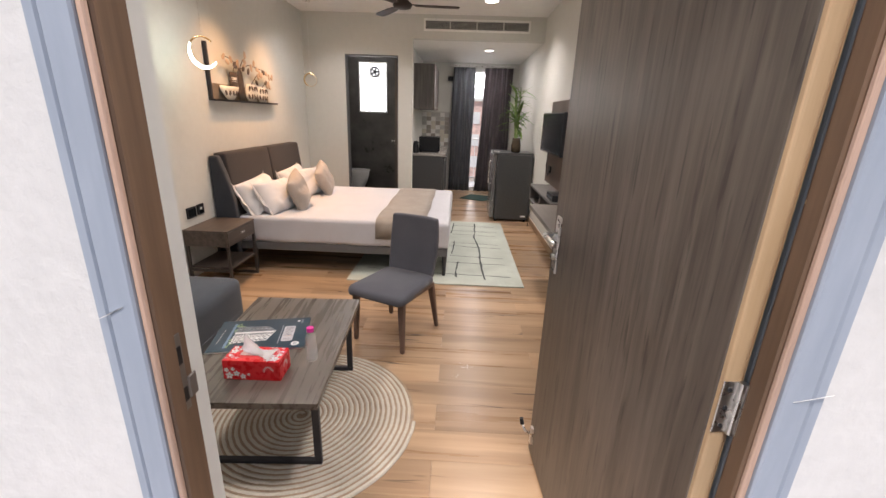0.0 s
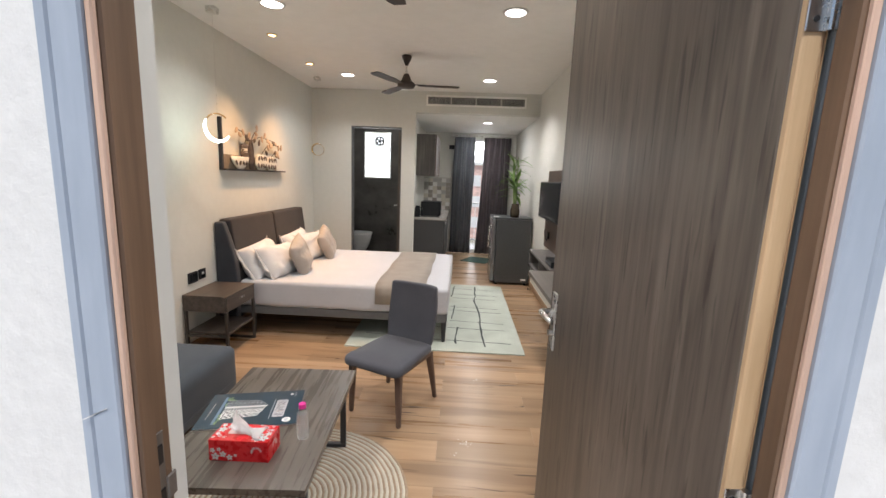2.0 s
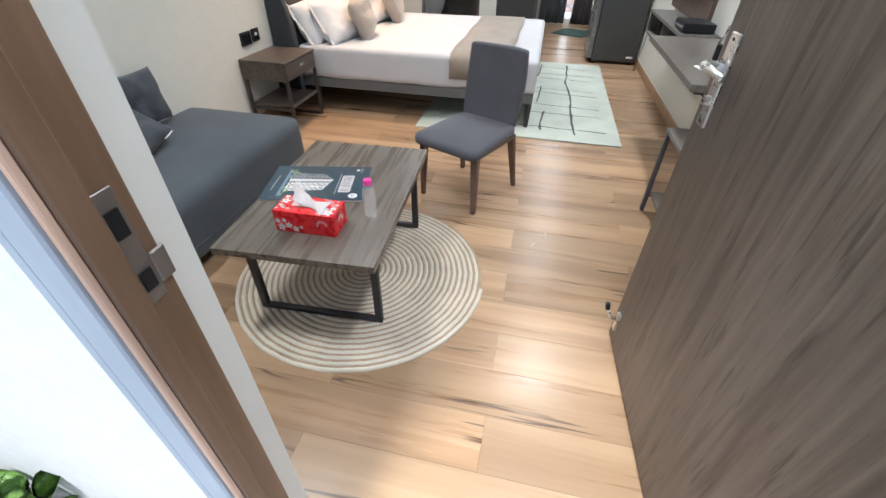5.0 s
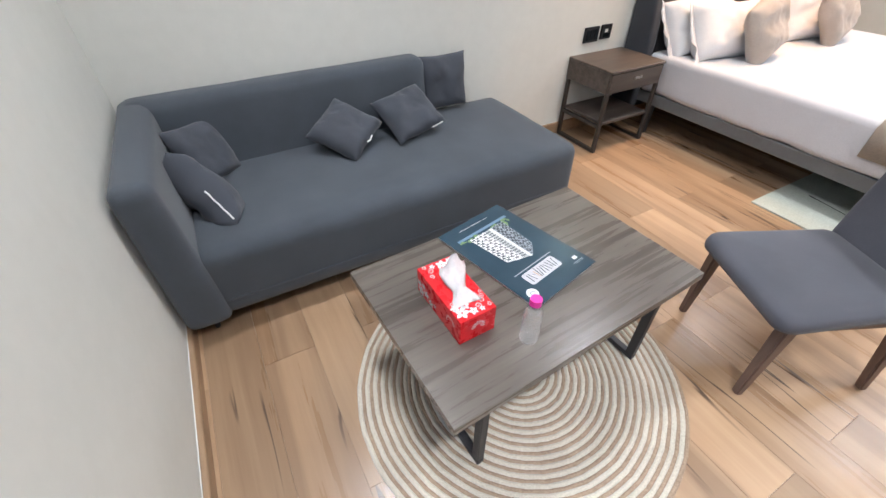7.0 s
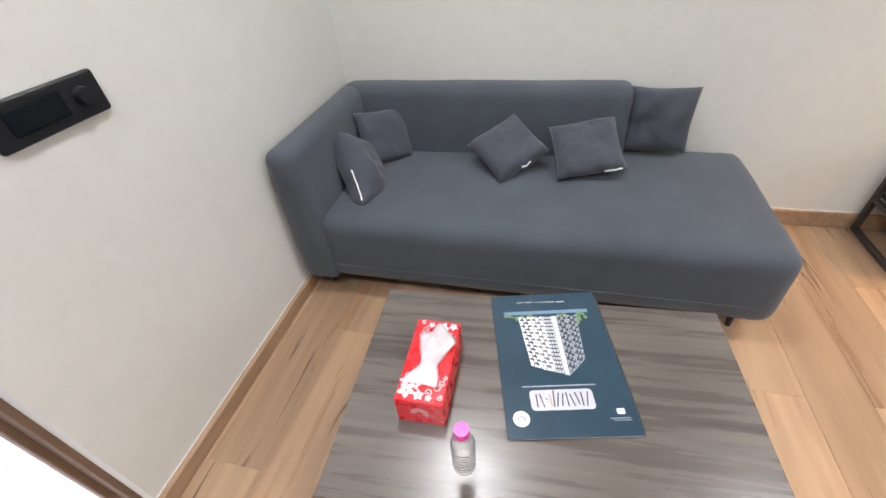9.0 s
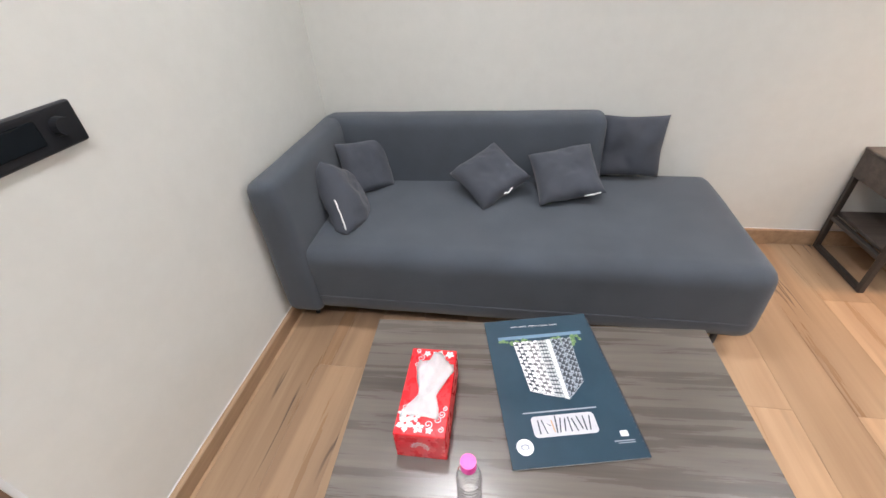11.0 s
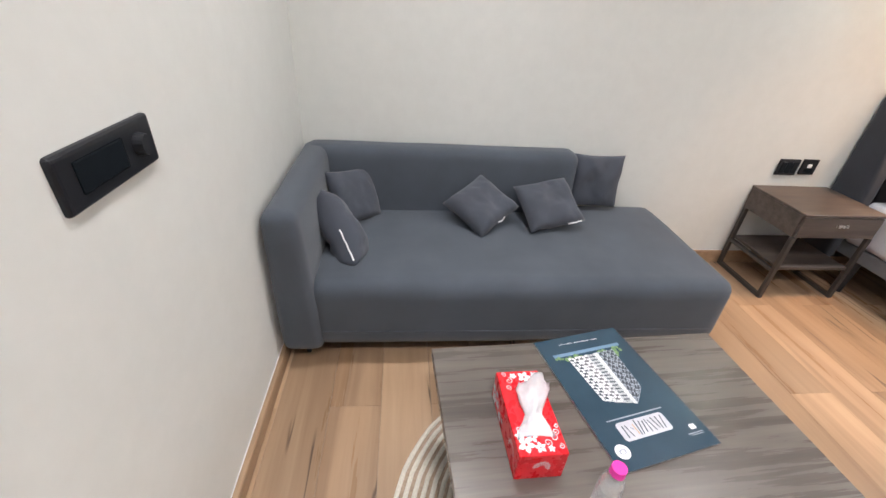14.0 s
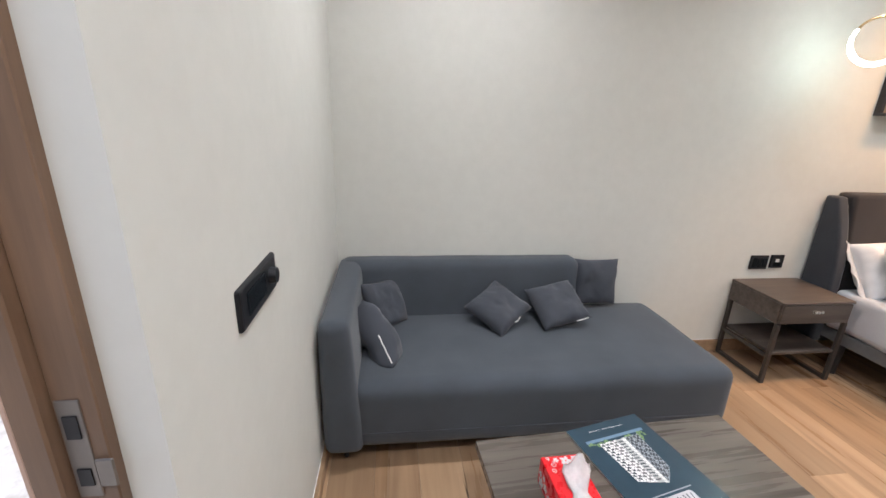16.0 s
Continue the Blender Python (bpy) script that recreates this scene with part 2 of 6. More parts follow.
M_DULLSTEEL = plain("dull_steel", (0.22, 0.20, 0.185), 0.5, 0.7)
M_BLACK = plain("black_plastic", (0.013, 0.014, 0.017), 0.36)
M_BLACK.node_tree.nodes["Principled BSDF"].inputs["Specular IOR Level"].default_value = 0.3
M_GLOSSBLACK = plain("gloss_black", (0.01, 0.013, 0.016), 0.15)
M_GLOSSBLACK.node_tree.nodes["Principled BSDF"].inputs["Specular IOR Level"].default_value = 0.06
M_WHITE = plain("white_plastic", (0.80, 0.80, 0.79), 0.35)
M_FLECK = plain("dried_paint", (0.66, 0.58, 0.47), 0.6)
M_PAPER = plain("white_tissue", (0.94, 0.94, 0.94), 0.9)
M_RED = plain("red_card", (0.70, 0.012, 0.02), 0.28)
M_PALEPINK = plain("pale_print", (0.85, 0.62, 0.62), 0.3)
M_NAVY = material("navy_print", (0.020, 0.046, 0.070), (0.025, 0.056, 0.084), (8, 8, 8), 4, 0.22, 0.0, 0, bigamount=0.06)
M_PRINTWHITE = plain("print_white", (0.80, 0.81, 0.82), 0.25)
M_PRINTPALE = plain("print_pale", (0.55, 0.55, 0.59), 0.25)
M_PRINTGREY = plain("print_grey", (0.33, 0.37, 0.42), 0.25)
M_PRINTMID = plain("print_mid", (0.17, 0.17, 0.18), 0.25)
M_PRINTDARK = plain("print_dark", (0.06, 0.07, 0.085), 0.25)
M_PRINTGREEN = material("print_green", (0.03, 0.10, 0.03), (0.16, 0.26, 0.09), (180, 180, 180), 3, 0.3, 0)
M_PRINTSKY = plain("print_sky", (0.15, 0.24, 0.35), 0.25)
M_GOLD = plain("print_gold", (0.50, 0.30, 0.16), 0.35)
M_GREENMAT = material("mat_green", (0.03, 0.075, 0.07), (0.055, 0.115, 0.10), (90, 90, 90), 4, 0.95, 0.4)
M_RUG = material("rug_pile", (0.44, 0.48, 0.425), (0.53, 0.57, 0.51), (120, 120, 120), 5, 0.97, 0.5, 0, big=4, bigamount=0.1, dist=0.004)
M_RUGLINE = material("rug_line", (0.035, 0.045, 0.045), (0.075, 0.085, 0.085), (120, 120, 120), 4, 0.97, 0.4)
M_JUTE = material("jute_cord", (0.30, 0.215, 0.15), (0.46, 0.345, 0.25), (190, 190, 190), 4, 0.95, 0.6, 0, big=6, bigamount=0.15, dist=0.004)
M_IVORY = material("ivory_cord", (0.55, 0.51, 0.43), (0.70, 0.66, 0.57), (190, 190, 190), 4, 0.95, 0.5, 0, big=6, bigamount=0.1, dist=0.004)
M_FRIDGE = plain("fridge_grey", (0.085, 0.088, 0.092), 0.32, 0.5)
M_CABINET = material("cabinet_laminate", (0.085, 0.078, 0.075), (0.16, 0.147, 0.14), (26, 26, 1.4), 7, 0.45, 0.05)
M_BASECAB = plain("base_cabinet_grey", (0.062, 0.063, 0.068), 0.5)
M_DESK = material("desk_laminate", (0.095, 0.084, 0.075), (0.17, 0.152, 0.137), (26, 1.4, 26), 7, 0.36, 0.05)
M_LEGGREY = plain("dark_grey_metal", (0.085, 0.085, 0.10), 0.5, 0.3)
M_COUNTER = material("granite", (0.28, 0.27, 0.255), (0.48, 0.46, 0.44), (60, 60, 60), 6, 0.25, 0.02)
M_DARKTILE = material("dark_tile", (0.075, 0.069, 0.064), (0.115, 0.107, 0.10), (3, 3, 3), 7, 0.3, 0.03)
M_CERAMIC = plain("white_ceramic", (0.82, 0.82, 0.81), 0.12)
M_MARBLE = material("marble", (0.40, 0.37, 0.36), (0.56, 0.535, 0.525), (5, 5, 5), 9, 0.25, 0.02, 0, lo=0.40, hi=0.52)
M_LEAF = material("leaf", (0.11, 0.25, 0.045), (0.26, 0.42, 0.10), (30, 30, 30), 4, 0.45, 0.1, 0, rnd=0.2)
M_STALK = material("stalk", (0.16, 0.28, 0.07), (0.26, 0.38, 0.11), (30, 30, 8), 4, 0.5, 0.05)
M_ARTWHITE = material("art_cream", (0.72, 0.69, 0.62), (0.82, 0.79, 0.72), (20, 20, 20), 5, 0.5, 0.05)
M_ARTBROWN = material("art_brown", (0.065, 0.045, 0.035), (0.125, 0.09, 0.068), (20, 20, 20), 5, 0.5, 0.05)
M_ARTTAN = material("art_tan", (0.46, 0.33, 0.23), (0.60, 0.46, 0.34), (25, 25, 25), 5, 0.55, 0.05)
M_TAUPE = material("art_taupe", (0.24, 0.19, 0.145), (0.31, 0.25, 0.19), (20, 20, 20), 5, 0.6, 0.05)
M_FAN = plain("fan_brown", (0.032, 0.02, 0.016), 0.6)
M_LED = glow("led_panel", (1.0, 0.98, 0.95), 14)
M_MOON = glow("moon_led", (0.86, 1.0, 0.88), 13)
M_AMBER = glow("amber_led", (1.0, 0.6, 0.28), 10)
M_PET = glass("clear_plastic", (1.0, 1.0, 1.0), 0.02, 1.5)
M_PET.node_tree.nodes["Principled BSDF"].inputs["Transmission Weight"].default_value = 0.94
M_MAGENTA = plain("pink_cap", (0.80, 0.04, 0.36), 0.35)
M_PANE = glass("window_glass", (1, 1, 1), 0.0, 1.1)
M_FROST = glow("frosted_daylight", (0.95, 0.98, 1.0), 1.6)
M_DAY = glow("bright_distance", (0.95, 0.97, 1.0), 2.2)
M_TERRA = material("distant_brick", (0.72, 0.50, 0.45), (0.80, 0.60, 0.55), (3, 3, 9), 4, 0.9, 0.0)

# ---- mesh helpers ----


def part(name, bm, mat, parent=None, label="", smooth=False, m=None):
    """Links a bmesh as one mesh object under a thing or a part."""
    me = bpy.data.meshes.new(name)
    bm.to_mesh(me)
    bm.free()
    me.materials.append(mat)
    if smooth:
        for p in me.polygons:
            p.use_smooth = True
    ob = new(name, me)
    if parent:
        ob.parent = parent
    if m is not None:
        ob.matrix_basis = m
    if label:
        ob["label"] = label
    return ob


def thing(name, m, label, category, group="", kind=""):
    ob = new(name)
    ob.empty_display_size = 0.05
    ob.matrix_basis = m
    return tagged(ob, label, category, group, kind)


def add_box(bm, x0, x1, y0, y1, z0, z1, bevel=0.0, seg=2):
    r = bmesh.ops.create_cube(bm, size=1.0)
    vs = r["verts"]
    for v in vs:
        v.co = Vector(((x0 + x1) / 2 + v.co.x * (x1 - x0), (y0 + y1) / 2 + v.co.y * (y1 - y0), (z0 + z1) / 2 + v.co.z * (z1 - z0)))
    if bevel:
        es = list({e for v in vs for e in v.link_edges})
        bmesh.ops.bevel(bm, geom=es, offset=bevel, segments=seg, profile=0.6, affect="EDGES")
    return bm


def box(x0, x1, y0, y1, z0, z1, bevel=0.0, seg=2):
    return add_box(bmesh.new(), x0, x1, y0, y1, z0, z1, bevel, seg)


def add_cyl(bm, p, q, r0, r1=None, n=16, caps=True):
    p, q = Vector(p), Vector(q)
    r1 = r0 if r1 is None else r1
    d = q - p
    m = Matrix.Translation((p + q) / 2) @ d.to_track_quat("Z", "Y").to_matrix().to_4x4()
    bmesh.ops.create_cone(bm, cap_ends=caps, segments=n, radius1=max(r0, 1e-4), radius2=max(r1, 1e-4), depth=d.length, matrix=m)
    return bm


def cyl(p, q, r0, r1=None, n=16):
    return add_cyl(bmesh.new(), p, q, r0, r1, n)


def lathe(profile, n=28, caps=True):
    """A body of revolution round z from (radius, height) pairs."""
    bm = bmesh.new()
    rings = []
    for r, z in profile:
        rings.append([bm.verts.new((r * math.cos(2 * math.pi * k / n), r * math.sin(2 * math.pi * k / n), z)) for k in range(n)])
    for a, b in zip(rings, rings[1:]):
        for k in range(n):
            bm.faces.new((a[k], a[(k + 1) % n], b[(k + 1) % n], b[k]))
    if caps:
        bm.faces.new(rings[0][::-1])
        bm.faces.new(rings[-1])
    return bm


def tube(points, r, n=8, closed=False):
    """A round rod swept along points; r is a number or a list of radii."""
    bm = bmesh.new()
    pts = [Vector(p) for p in points]
    rs = r if isinstance(r, (list, tuple)) else [r] * len(pts)
    rings = []
    up = Vector((0.13, 0.21, 0.97)).normalized()
    for i, p in enumerate(pts):
        a = pts[i - 1] if (i or closed) else p
        b = pts[(i + 1) % len(pts)] if (i < len(pts) - 1 or closed) else p
        d = (b - a).normalized()
        s = d.cross(up).normalized()
        u = s.cross(d)
        rings.append([bm.verts.new(p + rs[i] * (math.cos(2 * math.pi * k / n) * s + math.sin(2 * math.pi * k / n) * u)) for k in range(n)])
    pairs = list(zip(rings, rings[1:])) + ([(rings[-1], rings[0])] if closed else [])
    for a, b in pairs:
        for k in range(n):
            bm.faces.new((a[k], a[(k + 1) % n], b[(k + 1) % n], b[k]))
    if not closed:
        bm.faces.new(rings[0][::-1])
        bm.faces.new(rings[-1])
    return bm


def prism(outline, z0, z1, bevel=0.0):
    """A flat outline in x and y given thickness."""
    bm = bmesh.new()
    lo = [bm.verts.new((x, y, z0)) for x, y in outline]
    hi = [bm.verts.new((x, y, z1)) for x, y in outline]
    k = len(outline)
    bm.faces.new(lo[::-1])
    bm.faces.new(hi)
    for i in range(k):
        bm.faces.new((lo[i], lo[(i + 1) % k], hi[(i + 1) % k], hi[i]))
    if bevel:
        bmesh.ops.bevel(bm, geom=bm.edges[:], offset=bevel, segments=2, affect="EDGES")
    return bm


def pillow(w, h, t, n=18, pinch=0.06, seed=0):
    """A stuffed cushion in the xy plane with pointed corners, drawn-in edges and soft creases."""
    bm = bmesh.new()
    rows = []
    for side in (1, -1):
        grid = []
        for i in range(n + 1):
            row = []
            for j in range(n + 1):
                u, v = 2 * i / n - 1, 2 * j / n - 1
                e = max(0.0, (1 - u ** 4) * (1 - v ** 4))
                x = u * w / 2 * (1 - pinch * (1 - v * v) * abs(u))
                y = v * h / 2 * (1 - pinch * (1 - u * u) * abs(v))
                nz = noise.noise(Vector((u * 1.7 + seed * 3.1, v * 1.7, side + seed)))
                z = side * t / 2 * (e ** 0.55) * (1 + 0.22 * nz) + 0.012 * noise.noise(Vector((u * 1.3 + seed, v * 1.3, 4))) + side * 0.06 * t * e ** 0.5 * (0.5 - abs(noise.noise(Vector((u * 2.6 + seed, v * 2.6 + u * 1.5, seed * 2 + side)))) * 2)
                row.append((x, y, z))
            grid.append(row)
        rows.append(grid)
    vid = {}

    def vert(s, i, j):
        edge = i in (0, n) or j in (0, n)
        key = (0 if edge else s, i, j)
        if key not in vid:
            vid[key] = bm.verts.new(rows[s][i][j])
        return vid[key]

    for s in (0, 1):
        for i in range(n):
            for j in range(n):
                f = [vert(s, i, j), vert(s, i + 1, j), vert(s, i + 1, j + 1), vert(s, i, j + 1)]
                bm.faces.new(f if s == 0 else f[::-1])
    return bm


def soft_box(x0, x1, y0, y1, z0, z1, r, n=(10, 14, 5), lump=0.004, seed=0):
    """An upholstered block: rounded edges, slightly crowned and uneven faces."""
    bm = box(x0, x1, y0, y1, z0, z1, r, 4)
    es = [e for e in bm.edges if e.calc_length() > 0.16]
    bmesh.ops.subdivide_edges(bm, edges=es, cuts=6, use_grid_fill=True)
    bm.normal_update()
    for v in bm.verts:
        k = noise.noise(v.co * 5 + Vector((seed, 0, 0)))
        v.co += v.normal * lump * k
    return bm


def structure(name, bm, mat, label="", smooth=False):
    return tagged(part(name, bm, mat, None, label, smooth), kind="structure")


def wall_with_holes(axis, a, b, z0, z1, p0, p1, holes):
    """A wall along one axis from a to b, between the planes p0 and p1, with openings (from, to, bottom, top)."""
    bm = bmesh.new()

    def put(u0, u1, w0, w1):
        if u1 - u0 > 1e-4 and w1 - w0 > 1e-4:
            if axis == "x":
                add_box(bm, u0, u1, p0, p1, w0, w1)
            else:
                add_box(bm, p0, p1, u0, u1, w0, w1)
    at = a
    for u0, u1, w0, w1 in sorted(holes):
        put(at, u0, z0, z1)
        put(u0, u1, z0, w0)
        put(u0, u1, w1, z1)
        at = u1
    put(at, b, z0, z1)
    return bm

# ---- structure ----
DX0, DX1, DTOP = -0.112, 0.848, 2.20           # entrance opening
OUT = -0.115                                   # outer face of the entrance wall
structure("subfloor", box(XL - 0.1, XR + 0.1, OUT, YB + 0.1, -0.14, -0.009), M_UNDER, "dark underlay below the laminate floor")
structure("wall_entrance", wall_with_holes("x", XL - 0.12, XR + 0.12, 0, CEIL + 0.1, OUT + 0.004, YN, [(DX0 - 0.012, DX1, 0, DTOP)]), M_WALL, "pale grey-green painted wall with the entrance")
structure("wall_left", wall_with_holes("y", YN, YF + 2.2, 0, CEIL + 0.1, XL - 0.12, XL, []), M_WALL, "pale grey-green painted wall behind the bed and sofa")
structure("wall_right", wall_with_holes("y", YN, YB + 0.1, 0, CEIL + 0.1, XR, XR + 0.12, []), M_WALL, "pale grey-green painted wall with the desk")
BX0, BX1, BTOP = -1.272, -0.532, 2.235         # bathroom doorway
KX = -0.335
structure("wall_far", wall_with_holes("x", XL, KX, 0, CEIL + 0.1, YF, YF + 0.12, [(BX0, BX1, 0, BTOP)]), M_WALL, "pale painted wall with the bathroom doorway")
structure("wall_header", box(KX, XR, YF, YF + 0.12, 2.45, CEIL + 0.1), M_WALL, "painted header above the kitchen alcove")
structure("wall_kitchen_side", box(KXC - 0.11, KXC, YF + 0.12, YB + 0.1, 0, CEIL + 0.1), M_WALL, "painted wall between bathroom and kitchen alcove")
structure("wall_back", wall_with_holes("x", KXC, XR, 0, CEIL + 0.1, YB, YB + 0.12, [(0.22, 1.22, 0.02, 2.35)]), M_WALL, "painted back wall with the balcony door")
structure("ceiling", box(XL - 0.12, XR + 0.12, OUT, YF + 0.12, CEIL, CEIL + 0.08), M_CEIL, "white painted flat ceiling")
structure("ceiling_alcove", box(KXC, XR, YF + 0.12, YB, 2.45, 2.52), M_CEIL, "lower white ceiling of the kitchen alcove")
structure("roof_slab", box(XL - 0.3, XR + 0.3, OUT + 0.005, YB + 0.3, CEIL + 0.101, CEIL + 0.25), M_CEIL, "slab above the rooms")


def baseboard(name, x0, x1, y0, y1, high=0.085):
    ob = structure(name, box(x0, x1, y0, y1, 0.0, high, 0.004, 1), M_SKIRT, "tan wood-grain baseboard with a white sealed top edge")
    d = 0.0025
    sx0, sx1, sy0, sy1 = x0, x1, y0, y1
    if x1 - x0 < 0.05:
        sx0, sx1 = (x0, x0 + d) if x0 < 0 else (x1 - d, x1)
    else:
        sy0, sy1 = (y0, y0 + d) if y0 < 1 else (y1 - d, y1)
    part("seal", box(sx0, sx1, sy0, sy1, high + 0.0005, high + 0.0025), M_WHITE, ob, "thin white line of sealant")


baseboard("baseboard_left", XL, XL + 0.013, YN + 0.02, YF)
baseboard("baseboard_entrance", XL, DX0 - 0.014, YN, YN + 0.02, 0.068)
baseboard("baseboard_right", XR - 0.013, XR, YN, YB)
baseboard("baseboard_far", XL + 0.013, BX0 - 0.05, YF - 0.013, YF)
baseboard("baseboard_far_b", BX1 + 0.05, KX, YF - 0.013, YF)

# entrance door frame: rebated brown jambs, raw edge and grey-blue outer trim
frame_ob = thing("door_frame", pose(0, 0, 0), "brown wooden entrance frame with grey-blue outer trim", "door frame", kind="structure")
for s, xo in ((1, DX0), (-1, DX1)):
    a = lambda d: xo + s * d
    lohi = lambda p, q: (min(a(p), a(q)), max(a(p), a(q)))
    if s > 0:
        part("jamb", box(*lohi(-0.03, 0.006), -0.078, -0.028, 0, DTOP, 0.002, 1), M_FRAME, frame_ob)
    else:
        part("jamb", box(*lohi(-0.03, 0.006), -0.078, -0.054, 0, DTOP, 0.002, 1), M_FRAME, frame_ob)
        # grey-blue colour stands in for the shade in the gap behind the hinges
        part("gap_strip", box(*lohi(-0.03, 0.006), -0.0535, -0.028, 0, DTOP, 0.002, 1), M_GAPSHADE, frame_ob, "strip behind the hinges, coloured grey-blue as the shaded gap")
    part("door_stop", box(*lohi(-0.03, 0.025), -0.112, -0.078, 0, DTOP, 0.003, 1), M_FRAME, frame_ob)
    part("edge_strip", box(*lohi(0.0115, 0.0215), -0.121, -0.112, 0, DTOP, 0.002, 1), M_PINK, frame_ob, "raw pinkish wooden edge strip")
    part("outer_trim", box(*lohi(-0.031, 0.011), -0.127, -0.112, 0, DTOP + 0.08, 0.003, 1), M_BLUE, frame_ob, "grey-blue painted trim")
    part("groove", box(*lohi(-0.034, -0.031), -0.119, -0.112, 0, DTOP + 0.08), M_GREYGAP, frame_ob, "dark joint between the two trims")
    part("outer_trim", box(*lohi(-0.052, -0.034), -0.124, -0.112, 0, DTOP + 0.08, 0.003, 1), M_BLUE, frame_ob, "grey-blue painted trim")
part("head", box(DX0 - 0.03, DX1 + 0.03, -0.112, -0.028, DTOP - 0.03, DTOP + 0.02, 0.002, 1), M_FRAME, frame_ob)
part("head_trim", box(DX0 - 0.068, DX1 + 0.068, -0.126, -0.113, DTOP, DTOP + 0.08, 0.003, 1), M_BLUE, frame_ob)
strike = part("strike_plate", box(DX0 + 0.006, DX0 + 0.0085, -0.074, -0.046, 0.952, 1.10, 0.001, 1), M_DULLSTEEL, frame_ob, "dull steel strike plate with two latch holes")
part("latch_hole", box(DX0 + 0.0085, DX0 + 0.0105, -0.068, -0.052, 1.045, 1.078), M_BLACK, strike)
part("latch_hole", box(DX0 + 0.0085, DX0 + 0.0105, -0.068, -0.052, 0.972, 0.998), M_BLACK, strike)
part("strike_lip", box(DX0 + 0.006, DX0 + 0.0105, -0.046, -0.024, 0.968, 1.012, 0.002, 1), M_DULLSTEEL, strike)

# entrance door leaf, standing open
LEAF = 0.962
hinge = Vector((0.836, -0.043))
free = Vector((0.772, 0.925))
ang = math.degrees(math.atan2(free.y - hinge.y, free.x - hinge.x))
door = thing("entrance_door", pose(hinge.x, hinge.y, 0, 0, 0, ang), "open grey-brown wood-grain entrance door with pale edge", "door")
part("leaf", box(0, LEAF, 0.0, 0.036, 0.012, 2.165, 0.002, 1), M_DOOR, door)
part("hinge_edge", box(-0.008, 0.0, 0.001, 0.035, 0.012, 2.165, 0.0075, 3), M_TANEDGE, door, "pale unfinished wooden edge")


def door_handle(parent, side):
    """Long plate with lever, on one face of the leaf."""
    y = 0.036 if side > 0 else 0.0
    s = side
    yy = lambda d0, d1: (min(y + s * d0, y + s * d1), max(y + s * d0, y + s * d1))
    h = part("handle_plate", box(LEAF - 0.088, LEAF - 0.042, *yy(0, 0.009), 0.905, 1.125, 0.004, 2), M_CHROME, parent, "satin steel handle plate")
    part("lever", tube([(LEAF - 0.065, y + s * 0.008, 1.055), (LEAF - 0.065, y + s * 0.05, 1.055), (LEAF - 0.075, y + s * 0.056, 1.055), (LEAF - 0.12, y + s * 0.056, 1.055), (LEAF - 0.185, y + s * 0.053, 1.052)],
                       [0.010, 0.010, 0.010, 0.010, 0.008], 10), M_CHROME, h, "", True)
    part("collar", cyl((LEAF - 0.065, y + s * 0.006, 1.055), (LEAF - 0.065, y + s * 0.018, 1.03), 0.018, n=20), M_CHROME, h)
    part("thumb_turn", cyl((LEAF - 0.065, y + s * 0.006, 0.97), (LEAF - 0.065, y + s * 0.022, 0.97), 0.012, n=16), M_CHROME, h)
    for z in (0.918, 1.112):
        part("screw", cyl((LEAF - 0.065, y + s * 0.006, z), (LEAF - 0.065, y + s * 0.0105, z), 0.004, n=10), M_IRON, h)


door_handle(door, 1)
door_handle(door, -1)
stop = part("door_stopper", box(LEAF - 0.055, LEAF - 0.03, 0.034, 0.048, 0.075, 0.16, 0.003, 2), M_CHROME, door, "small steel flip-down door stopper")
part("stopper_arm", tube([(LEAF - 0.042, 0.05, 0.13), (LEAF - 0.038, 0.07, 0.135), (LEAF - 0.03, 0.085, 0.17)], 0.006, 8), M_CHROME, stop, "", True)
part("stopper_tip", cyl((LEAF - 0.030, 0.085, 0.168), (LEAF - 0.027, 0.09, 0.195), 0.009, n=12), M_BLACK, stop, "black rubber tip")
for hz in (0.27, 1.015, 1.78):
    hg = part("hinge", cyl((-0.014, 0.004, hz - 0.05), (-0.014, 0.004, hz + 0.05), 0.007, n=14), M_CHROME, door, "steel butt hinge")
    part("hinge_leaf", box(-0.0105, -0.008, 0.006, 0.034, hz - 0.05, hz + 0.05, 0.001, 1), M_CHROME, hg)
    part("hinge_leaf", box(-0.046, -0.014, -0.001, 0.0015, hz - 0.05, hz + 0.05, 0.001, 1), M_CHROME, hg)
    for dz in (-0.035, 0.0, 0.035):
        part("screw", cyl((-0.0106, 0.022, hz + dz), (-0.0122, 0.022, hz + dz), 0.004, n=8), M_IRON, hg)
        part("screw", cyl((-0.030, -0.0012, hz + dz), (-0.030, -0.0026, hz + dz), 0.004, n=8), M_IRON, hg)

# outside the entrance
structure("corridor_wall", wall_with_holes("x", -3.6, 3.6, -0.02, 3.3, OUT, OUT + 0.004, [(DX0 - 0.004, DX1 + 0.004, -0.02, DTOP + 0.01)]), M_OUTWALL, "rough white plaster wall outside the door")
structure("corridor_floor", box(-3.6, 3.6, -2.3, OUT, -0.1, -0.012), M_MARBLE, "pale veined marble corridor floor")
structure("corridor_parapet", box(-3.6, 3.6, -2.42, -2.3, -0.1, 1.05), M_OUTWALL, "white plaster parapet of the open corridor")
structure("corridor_end", box(-3.72, -3.6, -2.42, OUT, -0.1, 3.3), M_OUTWALL, "white plaster wall at the end of the corridor")
structure("corridor_end_b", box(3.6, 3.72, -2.42, OUT, -0.1, 3.3), M_OUTWALL, "white plaster wall at the end of the corridor")
